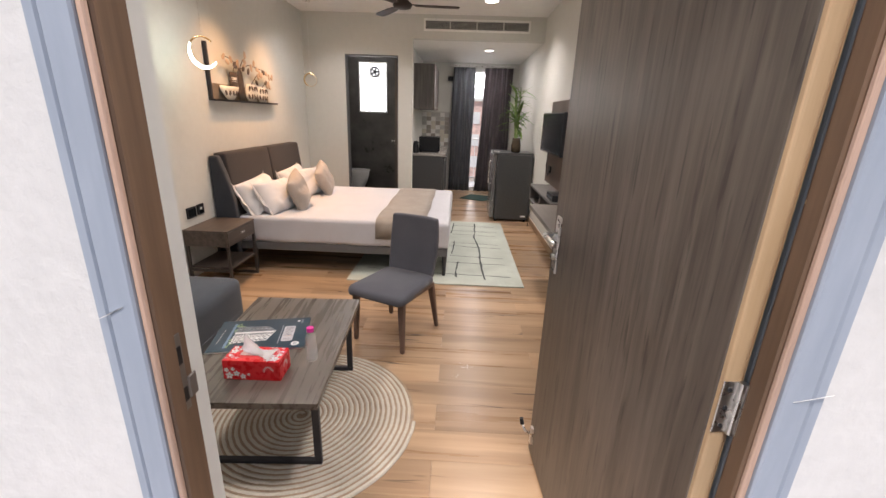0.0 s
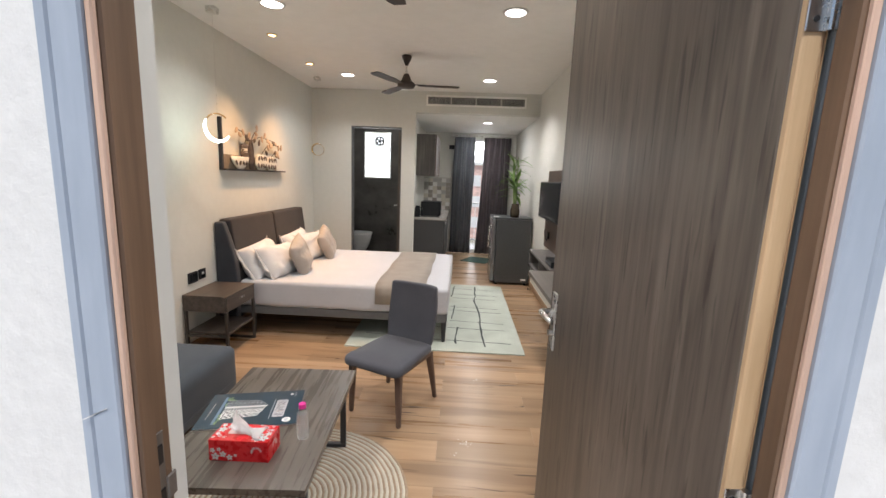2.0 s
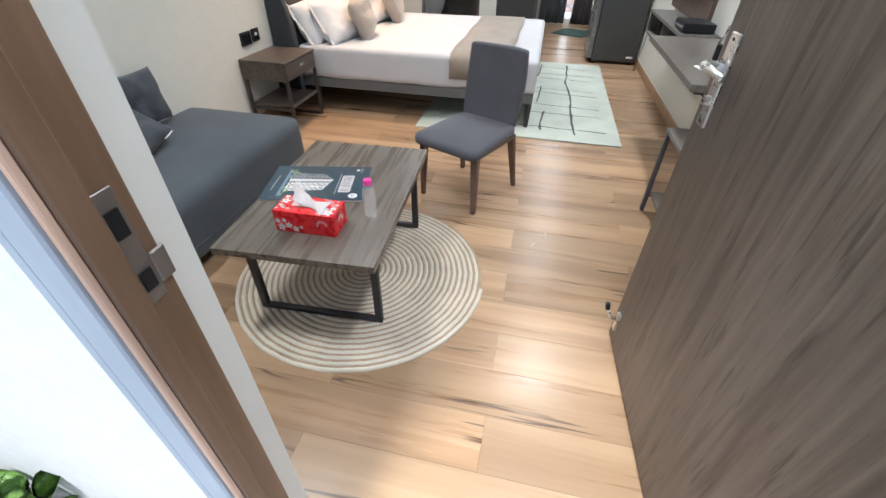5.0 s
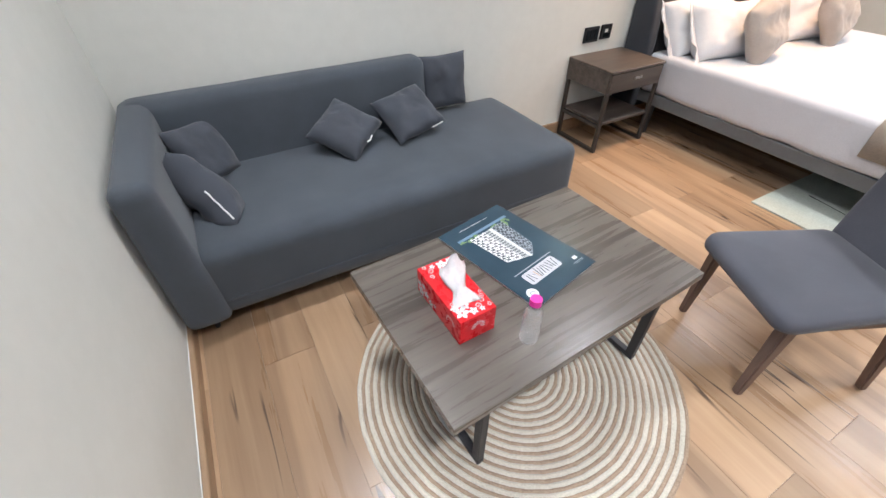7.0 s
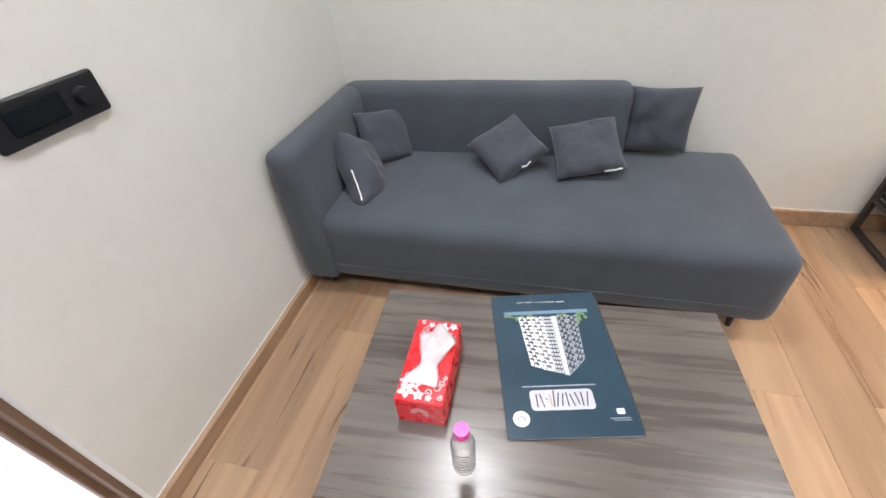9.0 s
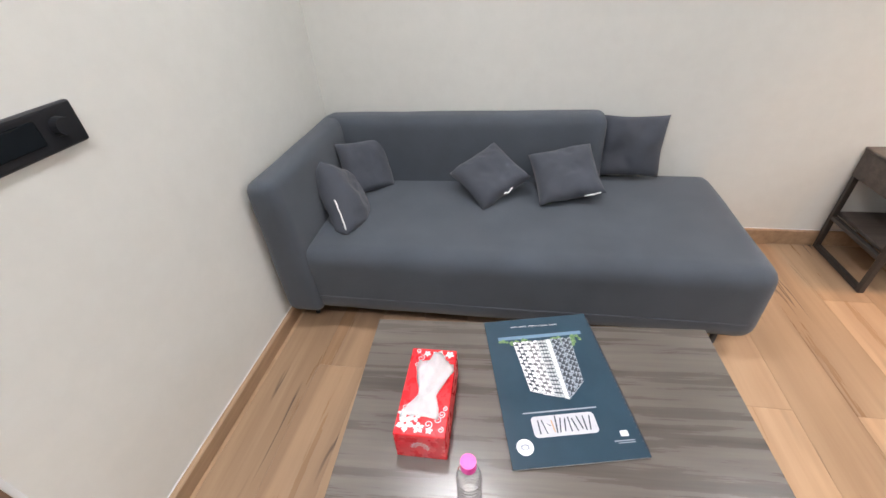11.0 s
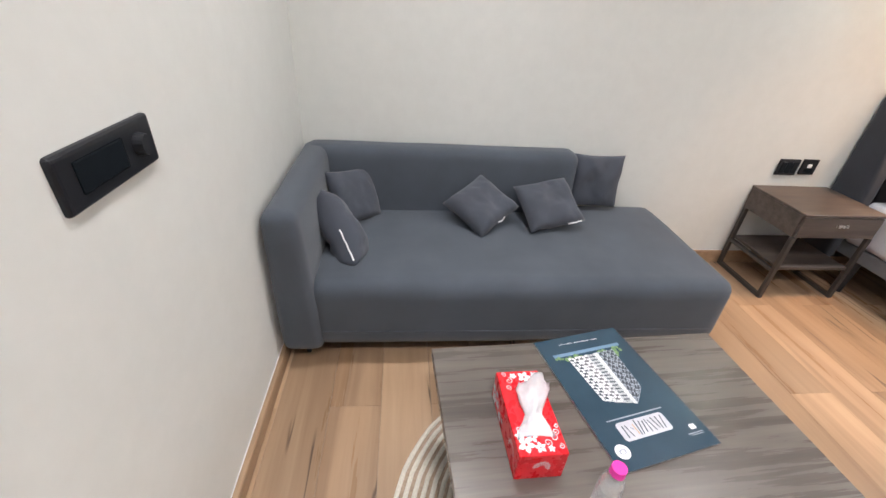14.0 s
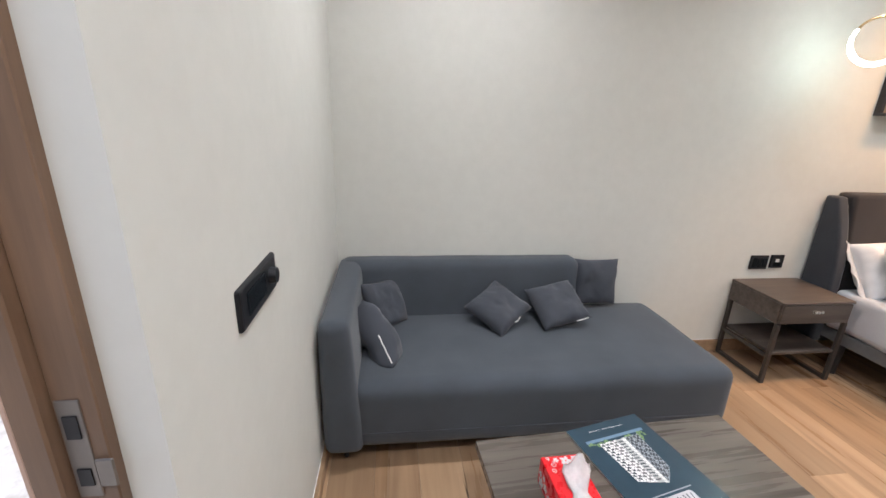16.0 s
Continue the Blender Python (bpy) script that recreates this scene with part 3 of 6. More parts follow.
structure("ground", box(-400, 400, -400, 400, -7.2, -7.0), plain("far_ground", (0.25, 0.24, 0.2), 0.9), "dusty ground far below")
structure("threshold", box(DX0, DX1, OUT, YN - 0.03, -0.012, 0.002, 0.003, 1), M_MARBLE, "pale marble threshold strip")

plate = thing("name_plate", pose(0.985, OUT, 1.215), "small brown door plate on the white outer wall", "sign")
part("board", box(-0.032, 0.032, -0.010, 0.0, 0, 0.085, 0.003, 2), M_FRAME, plate)
part("bar", box(-0.02, 0.02, -0.0112, -0.010, 0.04, 0.048), M_PRINTGREY, plate)
for xa, xb, za, zb in ((-0.158, -0.118, 1.165, 1.185), (0.852, 0.905, 1.085, 1.10)):
    part("paint_smear", prism([(xa, 0.0), (xb, zb - za - 0.0005), (xb, zb - za + 0.0005), (xa + 0.006, 0.0012)], 0, 0.0012), M_WHITE, frame_ob, "dried smear of white paint", False, pose(0, -0.1275, za, 90, 0, 0))
part("buffer", cyl((DX1 - 0.006, -0.066, 1.365), (DX1 - 0.010, -0.066, 1.365), 0.005, n=12), M_TANEDGE, frame_ob, "small pale door buffer")

# ---- bathroom ----
structure("bathroom_floor", box(XL, KX - 0.12, YF + 0.12, 7.5, -0.05, -0.008), M_DARKTILE, "dark bathroom floor tiles")
structure("bathroom_wall_left", box(XL, XL + 0.01, YF + 0.12, 7.5, -0.008, 2.5), M_DARKTILE, "dark brown bathroom wall tiles")
structure("bathroom_wall_right", box(KX - 0.13, KX - 0.12, YF + 0.12, 7.5, -0.008, 2.5), M_DARKTILE, "dark brown bathroom wall tiles")
WX0, WX1, WZ0, WZ1 = -1.53, -1.005, 1.485, 2.355
structure("bathroom_wall_back", wall_with_holes("x", XL, KX - 0.12, -0.008, 2.5, 7.4, 7.5, [(WX0, WX1, WZ0, WZ1)]), M_DARKTILE, "dark brown tiled bathroom wall with a window")
structure("bathroom_ceiling", box(XL, KX - 0.12, YF + 0.12, 7.5, 2.5, 2.54), M_CEIL, "white bathroom ceiling")
win = thing("window_1", pose(0, 0, 0), "white bathroom window with frosted glass and exhaust fan", "window", kind="structure")
for b in ((WX0, WX0 + 0.025, WZ0, WZ1), (WX1 - 0.025, WX1, WZ0, WZ1), (WX0 + 0.025, WX1 - 0.025, WZ0, WZ0 + 0.025), (WX0 + 0.025, WX1 - 0.025, WZ1 - 0.025, WZ1)):
    part("window_frame", box(b[0], b[1], 7.40, 7.45, b[2], b[3], 0.003, 1), M_WHITE, win)
part("pane", box(WX0 + 0.02, WX1 - 0.02, 7.47, 7.476, WZ0 + 0.02, WZ1 - 0.02), M_FROST, win, "frosted pane full of daylight")
fan = thing("exhaust_fan", pose(-1.235, 7.43, 2.19), "small black exhaust fan in the window", "exhaust fan")
part("housing", lathe([(0.085, -0.03), (0.085, 0.03), (0.066, 0.032), (0.062, 0.0), (0.062, -0.03), (0.085, -0.03)], 28, False), M_IRON, fan, "", True, pose(0, 0, 0, 90))
part("hub", cyl((0, -0.025, 0), (0, 0.0, 0), 0.022, n=16), M_BLACK, fan)
for k in range(5):
    part("blade", box(0.018, 0.06, -0.012, -0.006, -0.016, 0.016, 0.002, 1), M_IRON, fan, "", False, pose(0, 0, 0, 0, 72 * k, 0))
part("mount", wall_with_holes("x", -0.095, 0.095, -0.095, 0.095, 0.0, 0.012, [(-0.07, 0.07, -0.07, 0.07)]), M_WHITE, fan, "white square mounting plate")
bframe = thing("door_2", pose(0, 0, 0), "dark bathroom door frame", "door frame", kind="structure")
for b in ((BX0 - 0.004, BX0 + 0.014, 0, BTOP), (BX1 - 0.014, BX1 + 0.004, 0, BTOP), (BX0 + 0.014, BX1 - 0.014, BTOP - 0.016, BTOP + 0.004)):
    part("jamb", box(b[0], b[1], YF + 0.01, YF + 0.125, b[2], b[3], 0.003, 1), M_GREYGAP, bframe)
bdoor = thing("bathroom_door", pose(BX1 - 0.03, YF + 0.13, 0, 0, 0, 98), "dark wood-grain bathroom door standing open inwards", "door")
part("leaf", box(0, 0.66, -0.0, 0.034, 0.01, BTOP - 0.04, 0.002, 1), M_DOOR, bdoor)
bh = part("handle_plate", box(0.58, 0.62, 0.034, 0.042, 0.93, 1.12, 0.003, 2), M_CHROME, bdoor)
part("lever", tube([(0.60, 0.042, 1.06), (0.60, 0.085, 1.06), (0.585, 0.09, 1.06), (0.49, 0.088, 1.06)], 0.009, 8), M_CHROME, bh, "", True)
toilet = thing("toilet", pose(XL + 0.06, 7.08, 0.09, 0, 0, 90) @ Matrix.Diagonal((0.85, 0.82, 0.9, 1)), "white ceramic wall-hung toilet", "toilet")
bowl = bmesh.new()
prof = ((0.0, 0.10, 0.14), (0.08, 0.13, 0.20), (0.18, 0.165, 0.26), (0.30, 0.185, 0.30), (0.36, 0.185, 0.31), (0.40, 0.19, 0.315))
rings = []
for z, rx, ry in prof:
    rings.append([bowl.verts.new((rx * math.cos(a * math.pi / 12), -0.30 + ry * math.sin(a * math.pi / 12) * (1.0 if a < 12 else 0.95), z)) for a in range(24)])
for ra, rb in zip(rings, rings[1:]):
    for k in range(24):
        bowl.faces.new((ra[k], ra[(k + 1) % 24], rb[(k + 1) % 24], rb[k]))
bowl.faces.new(rings[-1])
bowl.faces.new(rings[0][::-1])
part("bowl", bowl, M_CERAMIC, toilet, "", True)
part("seat", prism([(0.19 * math.cos(a * math.pi / 14), -0.30 + 0.315 * math.sin(a * math.pi / 14)) for a in range(28)], 0.402, 0.425, 0.004), M_CERAMIC, toilet)
part("mount", box(-0.11, 0.11, -0.12, 0.04, 0.05, 0.36, 0.02, 3), M_CERAMIC, toilet)
shower = thing("shower_arm", pose(-1.845, 6.6, 1.95), "chrome shower arm on the bathroom wall", "shower")
part("pipe", tube([(0.01, 0, 0), (0.12, 0, 0.02), (0.22, 0, -0.03)], 0.009, 8), M_CHROME, shower, "", True)
part("rose", cyl((0.21, 0, -0.025), (0.24, 0, -0.06), 0.02, 0.05), M_CHROME, shower)

# ---- kitchen alcove ----
bal = thing("window_2", pose(0, 0, 0), "tall balcony glass door behind the curtains", "window", kind="structure")
for b in ((0.22, 0.27, 0.02, 2.35), (1.17, 1.22, 0.02, 2.35), (0.27, 1.17, 0.02, 0.08), (0.27, 1.17, 2.29, 2.35), (0.96, 1.0, 0.08, 2.29)):
    part("window_frame", box(b[0], b[1], YB + 0.03, YB + 0.08, b[2], b[3], 0.003, 1), M_WHITE, bal)
for x0, x1 in ((0.27, 0.96), (1.0, 1.17)):
    p = part("pane", box(x0, x1, YB + 0.05, YB + 0.056, 0.08, 2.29), M_PANE, bal)
    p.visible_shadow = False
structure("balcony_floor", box(-0.4, 1.6, YB + 0.12, 9.4, -0.1, -0.02), M_MARBLE, "pale balcony floor")
rail = thing("balcony_railing", pose(0, 9.3, -0.02), "white painted balcony railing", "railing")
part("top_rail", cyl((-0.4, 0, 1.0), (1.6, 0, 1.0), 0.025), M_WHITE, rail)
part("bottom_rail", cyl((-0.4, 0, 0.12), (1.6, 0, 0.12), 0.015), M_WHITE, rail)
for k in range(15):
    part("baluster", cyl((-0.32 + k * 0.13, 0, 0.0), (-0.32 + k * 0.13, 0, 1.0), 0.008, n=8), M_WHITE, rail)
far_house = thing("distant_building", pose(0.5, 60, -7), "pale pink brick building across the street", "building")
part("wall", box(-14, 16, 0, 8, 0, 10.6), M_TERRA, far_house)
part("roof", box(-14.3, 16.3, -0.3, 8.3, 10.6, 11.0), M_WHITE, far_house)
for i in range(8):
    for j in range(3):
        part("window", box(-12.5 + i * 3.4, -11.0 + i * 3.4, -0.08, 0.02, 1.6 + j * 3, 3.2 + j * 3), M_PRINTWHITE, far_house)
structure("backdrop", box(-160, 160, 150, 151, -7, 90), M_DAY, "bright hazy daylight sky")

base = thing("base_cabinet", pose(KXC, 6.12, 0), "dark grey kitchen base cabinet", "cabinet")
part("body", box(0.0, 0.50, 0, YB - 6.12, 0.08, 0.845, 0.003, 1), M_BASECAB, base)
part("plinth", box(0.0, 0.46, 0.03, YB - 6.12, 0, 0.08), M_BLACK, base)
for k in range(3):
    y0 = 0.02 + k * 0.6
    d = part("cabinet_door", box(0.502, 0.52, y0, y0 + 0.59, 0.1, 0.83, 0.002, 1), M_BASECAB, base)
    part("handle", box(0.52, 0.535, y0 + 0.2, y0 + 0.4, 0.76, 0.775, 0.003, 1), M_CHROME, d)
tagged(part("worktop", box(KXC, KXC + 0.545, 6.10, YB, 0.847, 0.885, 0.006, 2), M_COUNTER), "speckled grey granite kitchen worktop", "worktop")
upper = thing("wall_cabinet", pose(KXC, 6.35, 1.56), "grey-brown wood-grain kitchen wall cabinet", "cabinet")
part("body", box(0.0, 0.31, 0, 1.25, 0, 0.68, 0.002, 1), M_CABINET, upper)
for k in range(2):
    d = part("cabinet_door", box(0.312, 0.33, 0.005 + k * 0.625, 0.62 + k * 0.625, 0.0, 0.68, 0.002, 1), M_DARKWOOD, upper)
    part("handle", box(0.33, 0.342, 0.28 + k * 0.625, 0.38 + k * 0.625, 0.03, 0.042, 0.002, 1), M_CHROME, d)
micro = thing("microwave", pose(KXC + 0.10, 6.30, 0.885), "black microwave oven on the worktop", "microwave")
part("body", box(0, 0.32, 0, 0.40, 0.012, 0.25, 0.012, 2), M_BLACK, micro)
part("door", box(0.32, 0.335, 0.0, 0.29, 0.015, 0.247, 0.005, 1), M_GLOSSBLACK, micro)
part("control_panel", box(0.32, 0.332, 0.295, 0.40, 0.015, 0.247, 0.004, 1), M_BLACK, micro)
for x in (0.03, 0.29):
    for y in (0.03, 0.37):
        part("foot", cyl((x, y, 0.0), (x, y, 0.013), 0.014, n=10), M_BLACK, micro)
kettle = thing("electric_kettle", pose(KXC + 0.06, 6.20, 0.885), "dark electric kettle on the worktop", "kettle")
part("body", lathe([(0.05, 0.0), (0.05, 0.015), (0.048, 0.1), (0.038, 0.17), (0.02, 0.185)], 22), M_BLACK, kettle, "", True)
part("handle", tube([(0.035, 0, 0.16), (0.075, 0, 0.15), (0.08, 0, 0.08), (0.05, 0, 0.04)], 0.008, 8), M_BLACK, kettle, "", True)
splash = thing("backsplash", pose(KXC, YB, 0.89), "patchwork beige and grey kitchen backsplash tiles", "tiles", kind="structure")
tile_mats = [plain("tile_cream", (0.62, 0.58, 0.50), 0.2), plain("tile_taupe", (0.33, 0.30, 0.27), 0.2), plain("tile_white", (0.74, 0.73, 0.70), 0.2), plain("tile_grey", (0.46, 0.45, 0.43), 0.2)]
part("grout", box(0.0, 0.55, -0.006, 0.0, 0.0, 0.66), plain("grout", (0.5, 0.49, 0.46), 0.9), splash)
tile_meshes = []
for tm in tile_mats:
    t0 = part("tile", box(0.002, 0.088, -0.012, -0.006, 0.002, 0.078, 0.0015, 1), tm, splash, "", False, pose(0, 0, 0))
    tile_meshes.append(t0)
first = [(0, 0), (1, 0), (2, 0), (3, 0)]
for t0, (i, j) in zip(tile_meshes, first):
    t0.matrix_basis = pose(i * 0.09, 0, j * 0.08)
for i in range(6):
    for j in range(8):
        if (i, j) not in first:
            c = new("tile", random.choice(tile_meshes).data)
            c.parent = splash
            c.matrix_basis = pose(i * 0.09, 0, j * 0.08)
wallbox = thing("wall_sensor", pose(0.14, YB, 2.16), "small black box on the kitchen wall", "wall fixture")
part("body", box(-0.055, 0.055, -0.05, 0, -0.04, 0.04, 0.006, 2), M_BLACK, wallbox)


def curtain(x0, x1, z0, z1, y, folds, seed, label, cloth, pull=0.0):
    cu = thing("curtain", pose(x0, y, z0), label, "curtain", "curtains at the balcony door")
    bm = bmesh.new()
    n, rows = folds * 12, 14
    w, h = x1 - x0, z1 - z0
    for r in range(rows + 1):
        for k in range(n + 1):
            u, v = k / n, r / rows
            ph = u * folds * 2 * math.pi + 0.7 * noise.noise(Vector((u * 4 + seed, v * 1.2, 0)))
            amp = 0.043 * (0.75 + 0.5 * noise.noise(Vector((u * 6, v * 2, seed))))
            bm.verts.new((u * w + pull * (1 - v) * (1 - u) + 0.012 * math.sin(v * 5 + u * 9 + seed), amp * math.sin(ph), v * h))
    bm.verts.ensure_lookup_table()
    for r in range(rows):
        for k in range(n):
            a = r * (n + 1) + k
            bm.faces.new((bm.verts[a], bm.verts[a + 1], bm.verts[a + n + 2], bm.verts[a + n + 1]))
    bmesh.ops.solidify(bm, geom=bm.faces[:], thickness=0.003)
    part("cloth", bm, cloth, cu, "", True)
    for k in range(folds + 1):
        part("ring", tube([(w * k / folds, 0.0 + 0.022 * math.cos(a), h + 0.0 + 0.022 * math.sin(a)) for a in [i * math.pi / 6 for i in range(12)]], 0.003, 6, True), M_CHROME, cu)
    return cu


curtain(0.20, 0.60, 0.02, 2.36, YB - 0.10, 4, 1, "blue-grey pleated curtain drawn to one side", M_CURTAIN, -0.05)
curtain(0.79, 1.32, 0.02, 2.36, YB - 0.10, 5, 5, "brown-grey pleated curtain over the balcony door", M_CURTAIN_B, -0.09)
rod = thing("curtain_rod", pose(0, YB - 0.10, 2.385), "steel curtain rod below the alcove ceiling", "curtain rod")
part("rod", cyl((0.12, 0, 0), (1.40, 0, 0), 0.011, n=12), M_CHROME, rod)
for x in (0.16, 1.38):
    part("bracket", box(x - 0.01, x + 0.01, 0.0, 0.10, -0.012, 0.012, 0.002, 1), M_CHROME, rod)
tagged(part("door_mat", prism([(0.40, 7.05), (0.62, 7.50), (1.10, 7.34), (0.86, 6.86)], 0.0, 0.012, 0.002), M_GREENMAT), "dark green door mat lying askew on the floor", "mat")

fr = thing("refrigerator", pose(0.842, 5.365, 0), "dark grey single-door refrigerator", "refrigerator")
part("body", box(0.065, 0.575, 0, 0.54, 0.03, 0.972, 0.012, 2), M_FRIDGE, fr)
fdoor = part("door", box(0.0, 0.06, 0.0, 0.54, 0.05, 0.972, 0.014, 3), plain("fridge_door", (0.22, 0.22, 0.23), 0.25, 0.7), fr, "lighter steel-grey door")
part("handle", tube([(-0.002, 0.05, 0.55), (-0.04, 0.05, 0.56), (-0.04, 0.05, 0.86), (-0.002, 0.05, 0.87)], 0.009, 8), M_CHROME, fdoor, "", True)
part("top_panel", box(0.0, 0.575, 0.0, 0.54, 0.973, 1.0, 0.008, 2), M_FRIDGE, fr)
part("hinge_cover", box(0.02, 0.10, 0.02, 0.10, 1.0005, 1.016, 0.004, 1), M_WHITE, fr)
part("badge", box(0.46, 0.535, -0.003, 0.0, 0.075, 0.098, 0.001, 1), M_PRINTWHITE, fr, "small white maker's plate")
for x in (0.1, 0.53):
    for y in (0.05, 0.49):
        part("foot", cyl((x, y, 0), (x, y, 0.032), 0.018, n=12), M_BLACK, fr)

vase = thing("potted_bamboo", pose(1.17, 5.48, 1.0) @ Matrix.Diagonal((1.2, 1.2, 1.17, 1)), "lucky bamboo in a dark glass vase on the refrigerator", "plant")
part("vase", lathe([(0.04, 0.0), (0.055, 0.01), (0.058, 0.08), (0.045, 0.15), (0.05, 0.17)], 24), plain("brown_glass", (0.05, 0.035, 0.02), 0.1), vase, "", True)
rng = random.Random(4)
leafmesh = None
for k in range(7):
    h = rng.uniform(0.42, 0.78)
    dx, dy = rng.uniform(-0.07, 0.07), rng.uniform(-0.07, 0.07)
    pts = [(dx * 0.2, dy * 0.2, 0.02), (dx * 0.5, dy * 0.5, h * 0.5), (dx, dy, h)]
    part("stalk", tube(pts, [0.008, 0.007, 0.005], 8), M_STALK, vase, "", True)
    for j in range(11):
        z = h * (0.55 + 0.5 * j / 11)
        a, dn, ln = rng.uniform(0, 6.28), rng.uniform(-30, 55), rng.uniform(0.13, 0.24)
        if leafmesh is None:
            bm = bmesh.new()
            us = [0, 0.15, 0.4, 0.7, 1.0]
            ws = [0.004, 0.014, 0.018, 0.012, 0.001]
            vs = [[bm.verts.new((u, s * w * 5, 0.12 * u - 0.28 * u * u + abs(s) * 0.01)) for s in (-1, 0, 1)] for u, w in zip(us, ws)]
            for ra, rb in zip(vs, vs[1:]):
                for i in range(2):
                    bm.faces.new((ra[i], rb[i], rb[i + 1], ra[i + 1]))
            bmesh.ops.solidify(bm, geom=bm.faces[:], thickness=0.006)
            lf = part("leaf", bm, M_LEAF, vase, "", True)
            leafmesh = lf.data
        else:
            lf = new("leaf", leafmesh)
            lf.parent = vase
        lf.matrix_basis = pose(dx * z / h, dy * z / h, z, 0, -dn, math.degrees(a)) @ Matrix.Diagonal((ln, ln, ln, 1))

# ---- right side: television wall and desk ----
panel = thing("wall_panel", pose(XR, 3.3, 0.76), "dark wood-grain board on the wall behind the television", "wall panel")
part("board", box(-0.03, 0.0, 0, 1.14, 0, 0.90, 0.003, 1), M_DARKWOOD, panel)
tv = thing("television", pose(XR - 0.03, 3.35, 1.125), "black flat television on a wall bracket", "television")
part("housing", box(-0.11, -0.075, 0.0, 0.98, 0, 0.41, 0.008, 2), M_BLACK, tv)
part("screen", box(-0.1125, -0.1095, 0.012, 0.968, 0.02, 0.398, 0.001, 1), M_GLOSSBLACK, tv)
part("bracket", box(-0.075, 0.0, 0.35, 0.63, 0.10, 0.30, 0.004, 1), M_IRON, tv)
unit = thing("tv_unit", pose(XR, 2.985, 0.575), "dark wall-hung television shelf with open front", "tv unit")
part("top", box(-0.25, 0, 0, 1.15, 0.16, 0.182, 0.002, 1), M_CABINET, unit)
part("bottom", box(-0.25, 0, 0, 1.15, 0.0, 0.02, 0.002, 1), M_CABINET, unit)
for y in (0.0, 0.565, 1.13):
    part("divider", box(-0.245, 0, y, y + 0.02, 0.02, 0.16), M_CABINET, unit)
part("back_panel", box(-0.012, 0, 0.02, 1.13, 0.02, 0.16), M_BLACK, unit)
setbox = thing("set_top_box", pose(XR - 0.13, 3.05, 0.757), "black set-top box on the television shelf", "electronics")
part("case", box(-0.1, 0.1, 0, 0.26, 0.004, 0.06, 0.006, 2), M_BLACK, setbox)
part("slot", box(-0.103, -0.1, 0.04, 0.22, 0.025, 0.035), M_PRINTGREY, setbox)
for y in (0.03, 0.23):
    part("foot", box(-0.08, 0.08, y - 0.01, y + 0.01, 0, 0.005), M_BLACK, setbox)
skt = thing("wall_socket", pose(XR - 0.03, 4.20, 0.92), "black wall socket below the television", "socket")
part("plate", box(-0.012, 0, -0.06, 0.06, -0.04, 0.04, 0.004, 2), M_BLACK, skt)
cable = thing("tv_cable", pose(XR - 0.035, 4.15, 0.15), "thin black cable hanging below the television", "cable")
part("cord", tube([(-0.01, 0.05, 1.1), (-0.015, 0.14, 0.95), (-0.02, 0.16, 0.8), (-0.015, 0.05, 0.70), (-0.01, -0.05, 0.78)], 0.005, 6), M_BLACK, cable, "", True)
cable2 = thing("power_cord", pose(XR - 0.016, 5.15, 0.0), "thin grey cord hanging to the floor by the refrigerator", "cable")
part("cord", tube([(0, 0.0, 0.5), (-0.01, -0.02, 0.3), (-0.03, 0.0, 0.1), (-0.05, -0.04, 0.006), (-0.02, 0.03, 0.006)], 0.004, 6), M_IRON, cable2, "", True)

desk = thing("desk", pose(XR, 1.835, 0), "grey-brown wood-grain wall-hung desk on metal brackets", "desk")
part("top", box(-0.44, 0, 0, 1.145, 0.715, 0.75, 0.003, 1), M_DESK, desk)
for y in (0.06, 1.06):
    br = part("bracket", box(-0.40, -0.002, y, y + 0.024, 0.69, 0.714, 0.002, 1), M_IRON, desk, "black steel bracket")
    part("strut", tube([(-0.36, y + 0.012, 0.692), (-0.012, y + 0.012, 0.50)], 0.009, 6), M_IRON, br)
    part("wall_plate", box(-0.012, -0.0015, y, y + 0.024, 0.47, 0.689, 0.002, 1), M_IRON, br)
part("wall_cleat", box(-0.03, -0.002, 0.08, 1.10, 0.67, 0.714), M_IRON, desk)
bench = thing("luggage_bench", pose(XR - 0.015, 1.36, 0), "low grey-brown luggage bench with dark metal legs and lower shelf", "bench")
part("top", box(-0.425, 0, 0, 0.605, 0.475, 0.50, 0.003, 1), M_DESK, bench)
part("lower_shelf", box(-0.40, -0.02, 0.03, 0.575, 0.115, 0.135, 0.002, 1), M_DESK, bench)
for x in (-0.422, -0.025):
    for y in (0.004, 0.577):
        part("leg", box(x, x + 0.022, y, y + 0.024, 0, 0.474, 0.002, 1), M_LEGGREY, bench)
for y in (0.006, 0.579):
    part("rail", box(-0.398, -0.027, y, y + 0.02, 0.095, 0.114, 0.002, 1), M_LEGGREY, bench)
tel = thing("glass_bottle", pose(XR - 0.22, 2.28, 0.75), "clear glass water bottle with dark sleeve on the desk", "bottle")
part("body", lathe([(0.026, 0.0), (0.028, 0.008), (0.028, 0.10), (0.013, 0.14), (0.011, 0.17)], 20), M_PET, tel, "", True)
part("cap", cyl((0, 0, 0.166), (0, 0, 0.185), 0.0135, n=14), M_CHROME, tel)
part("sleeve", lathe([(0.0285, 0.012), (0.0295, 0.012), (0.0295, 0.09), (0.0285, 0.09)], 20, False), M_BLACK, tel, "dark label sleeve")
note = thing("desk_card", pose(XR - 0.30, 2.16, 0.75, 0, 0, 12), "small white card lying on the desk", "card")
part("sheet", box(-0.05, 0.05, -0.035, 0.035, 0, 0.004, 0.001, 1), M_PAPER, note)

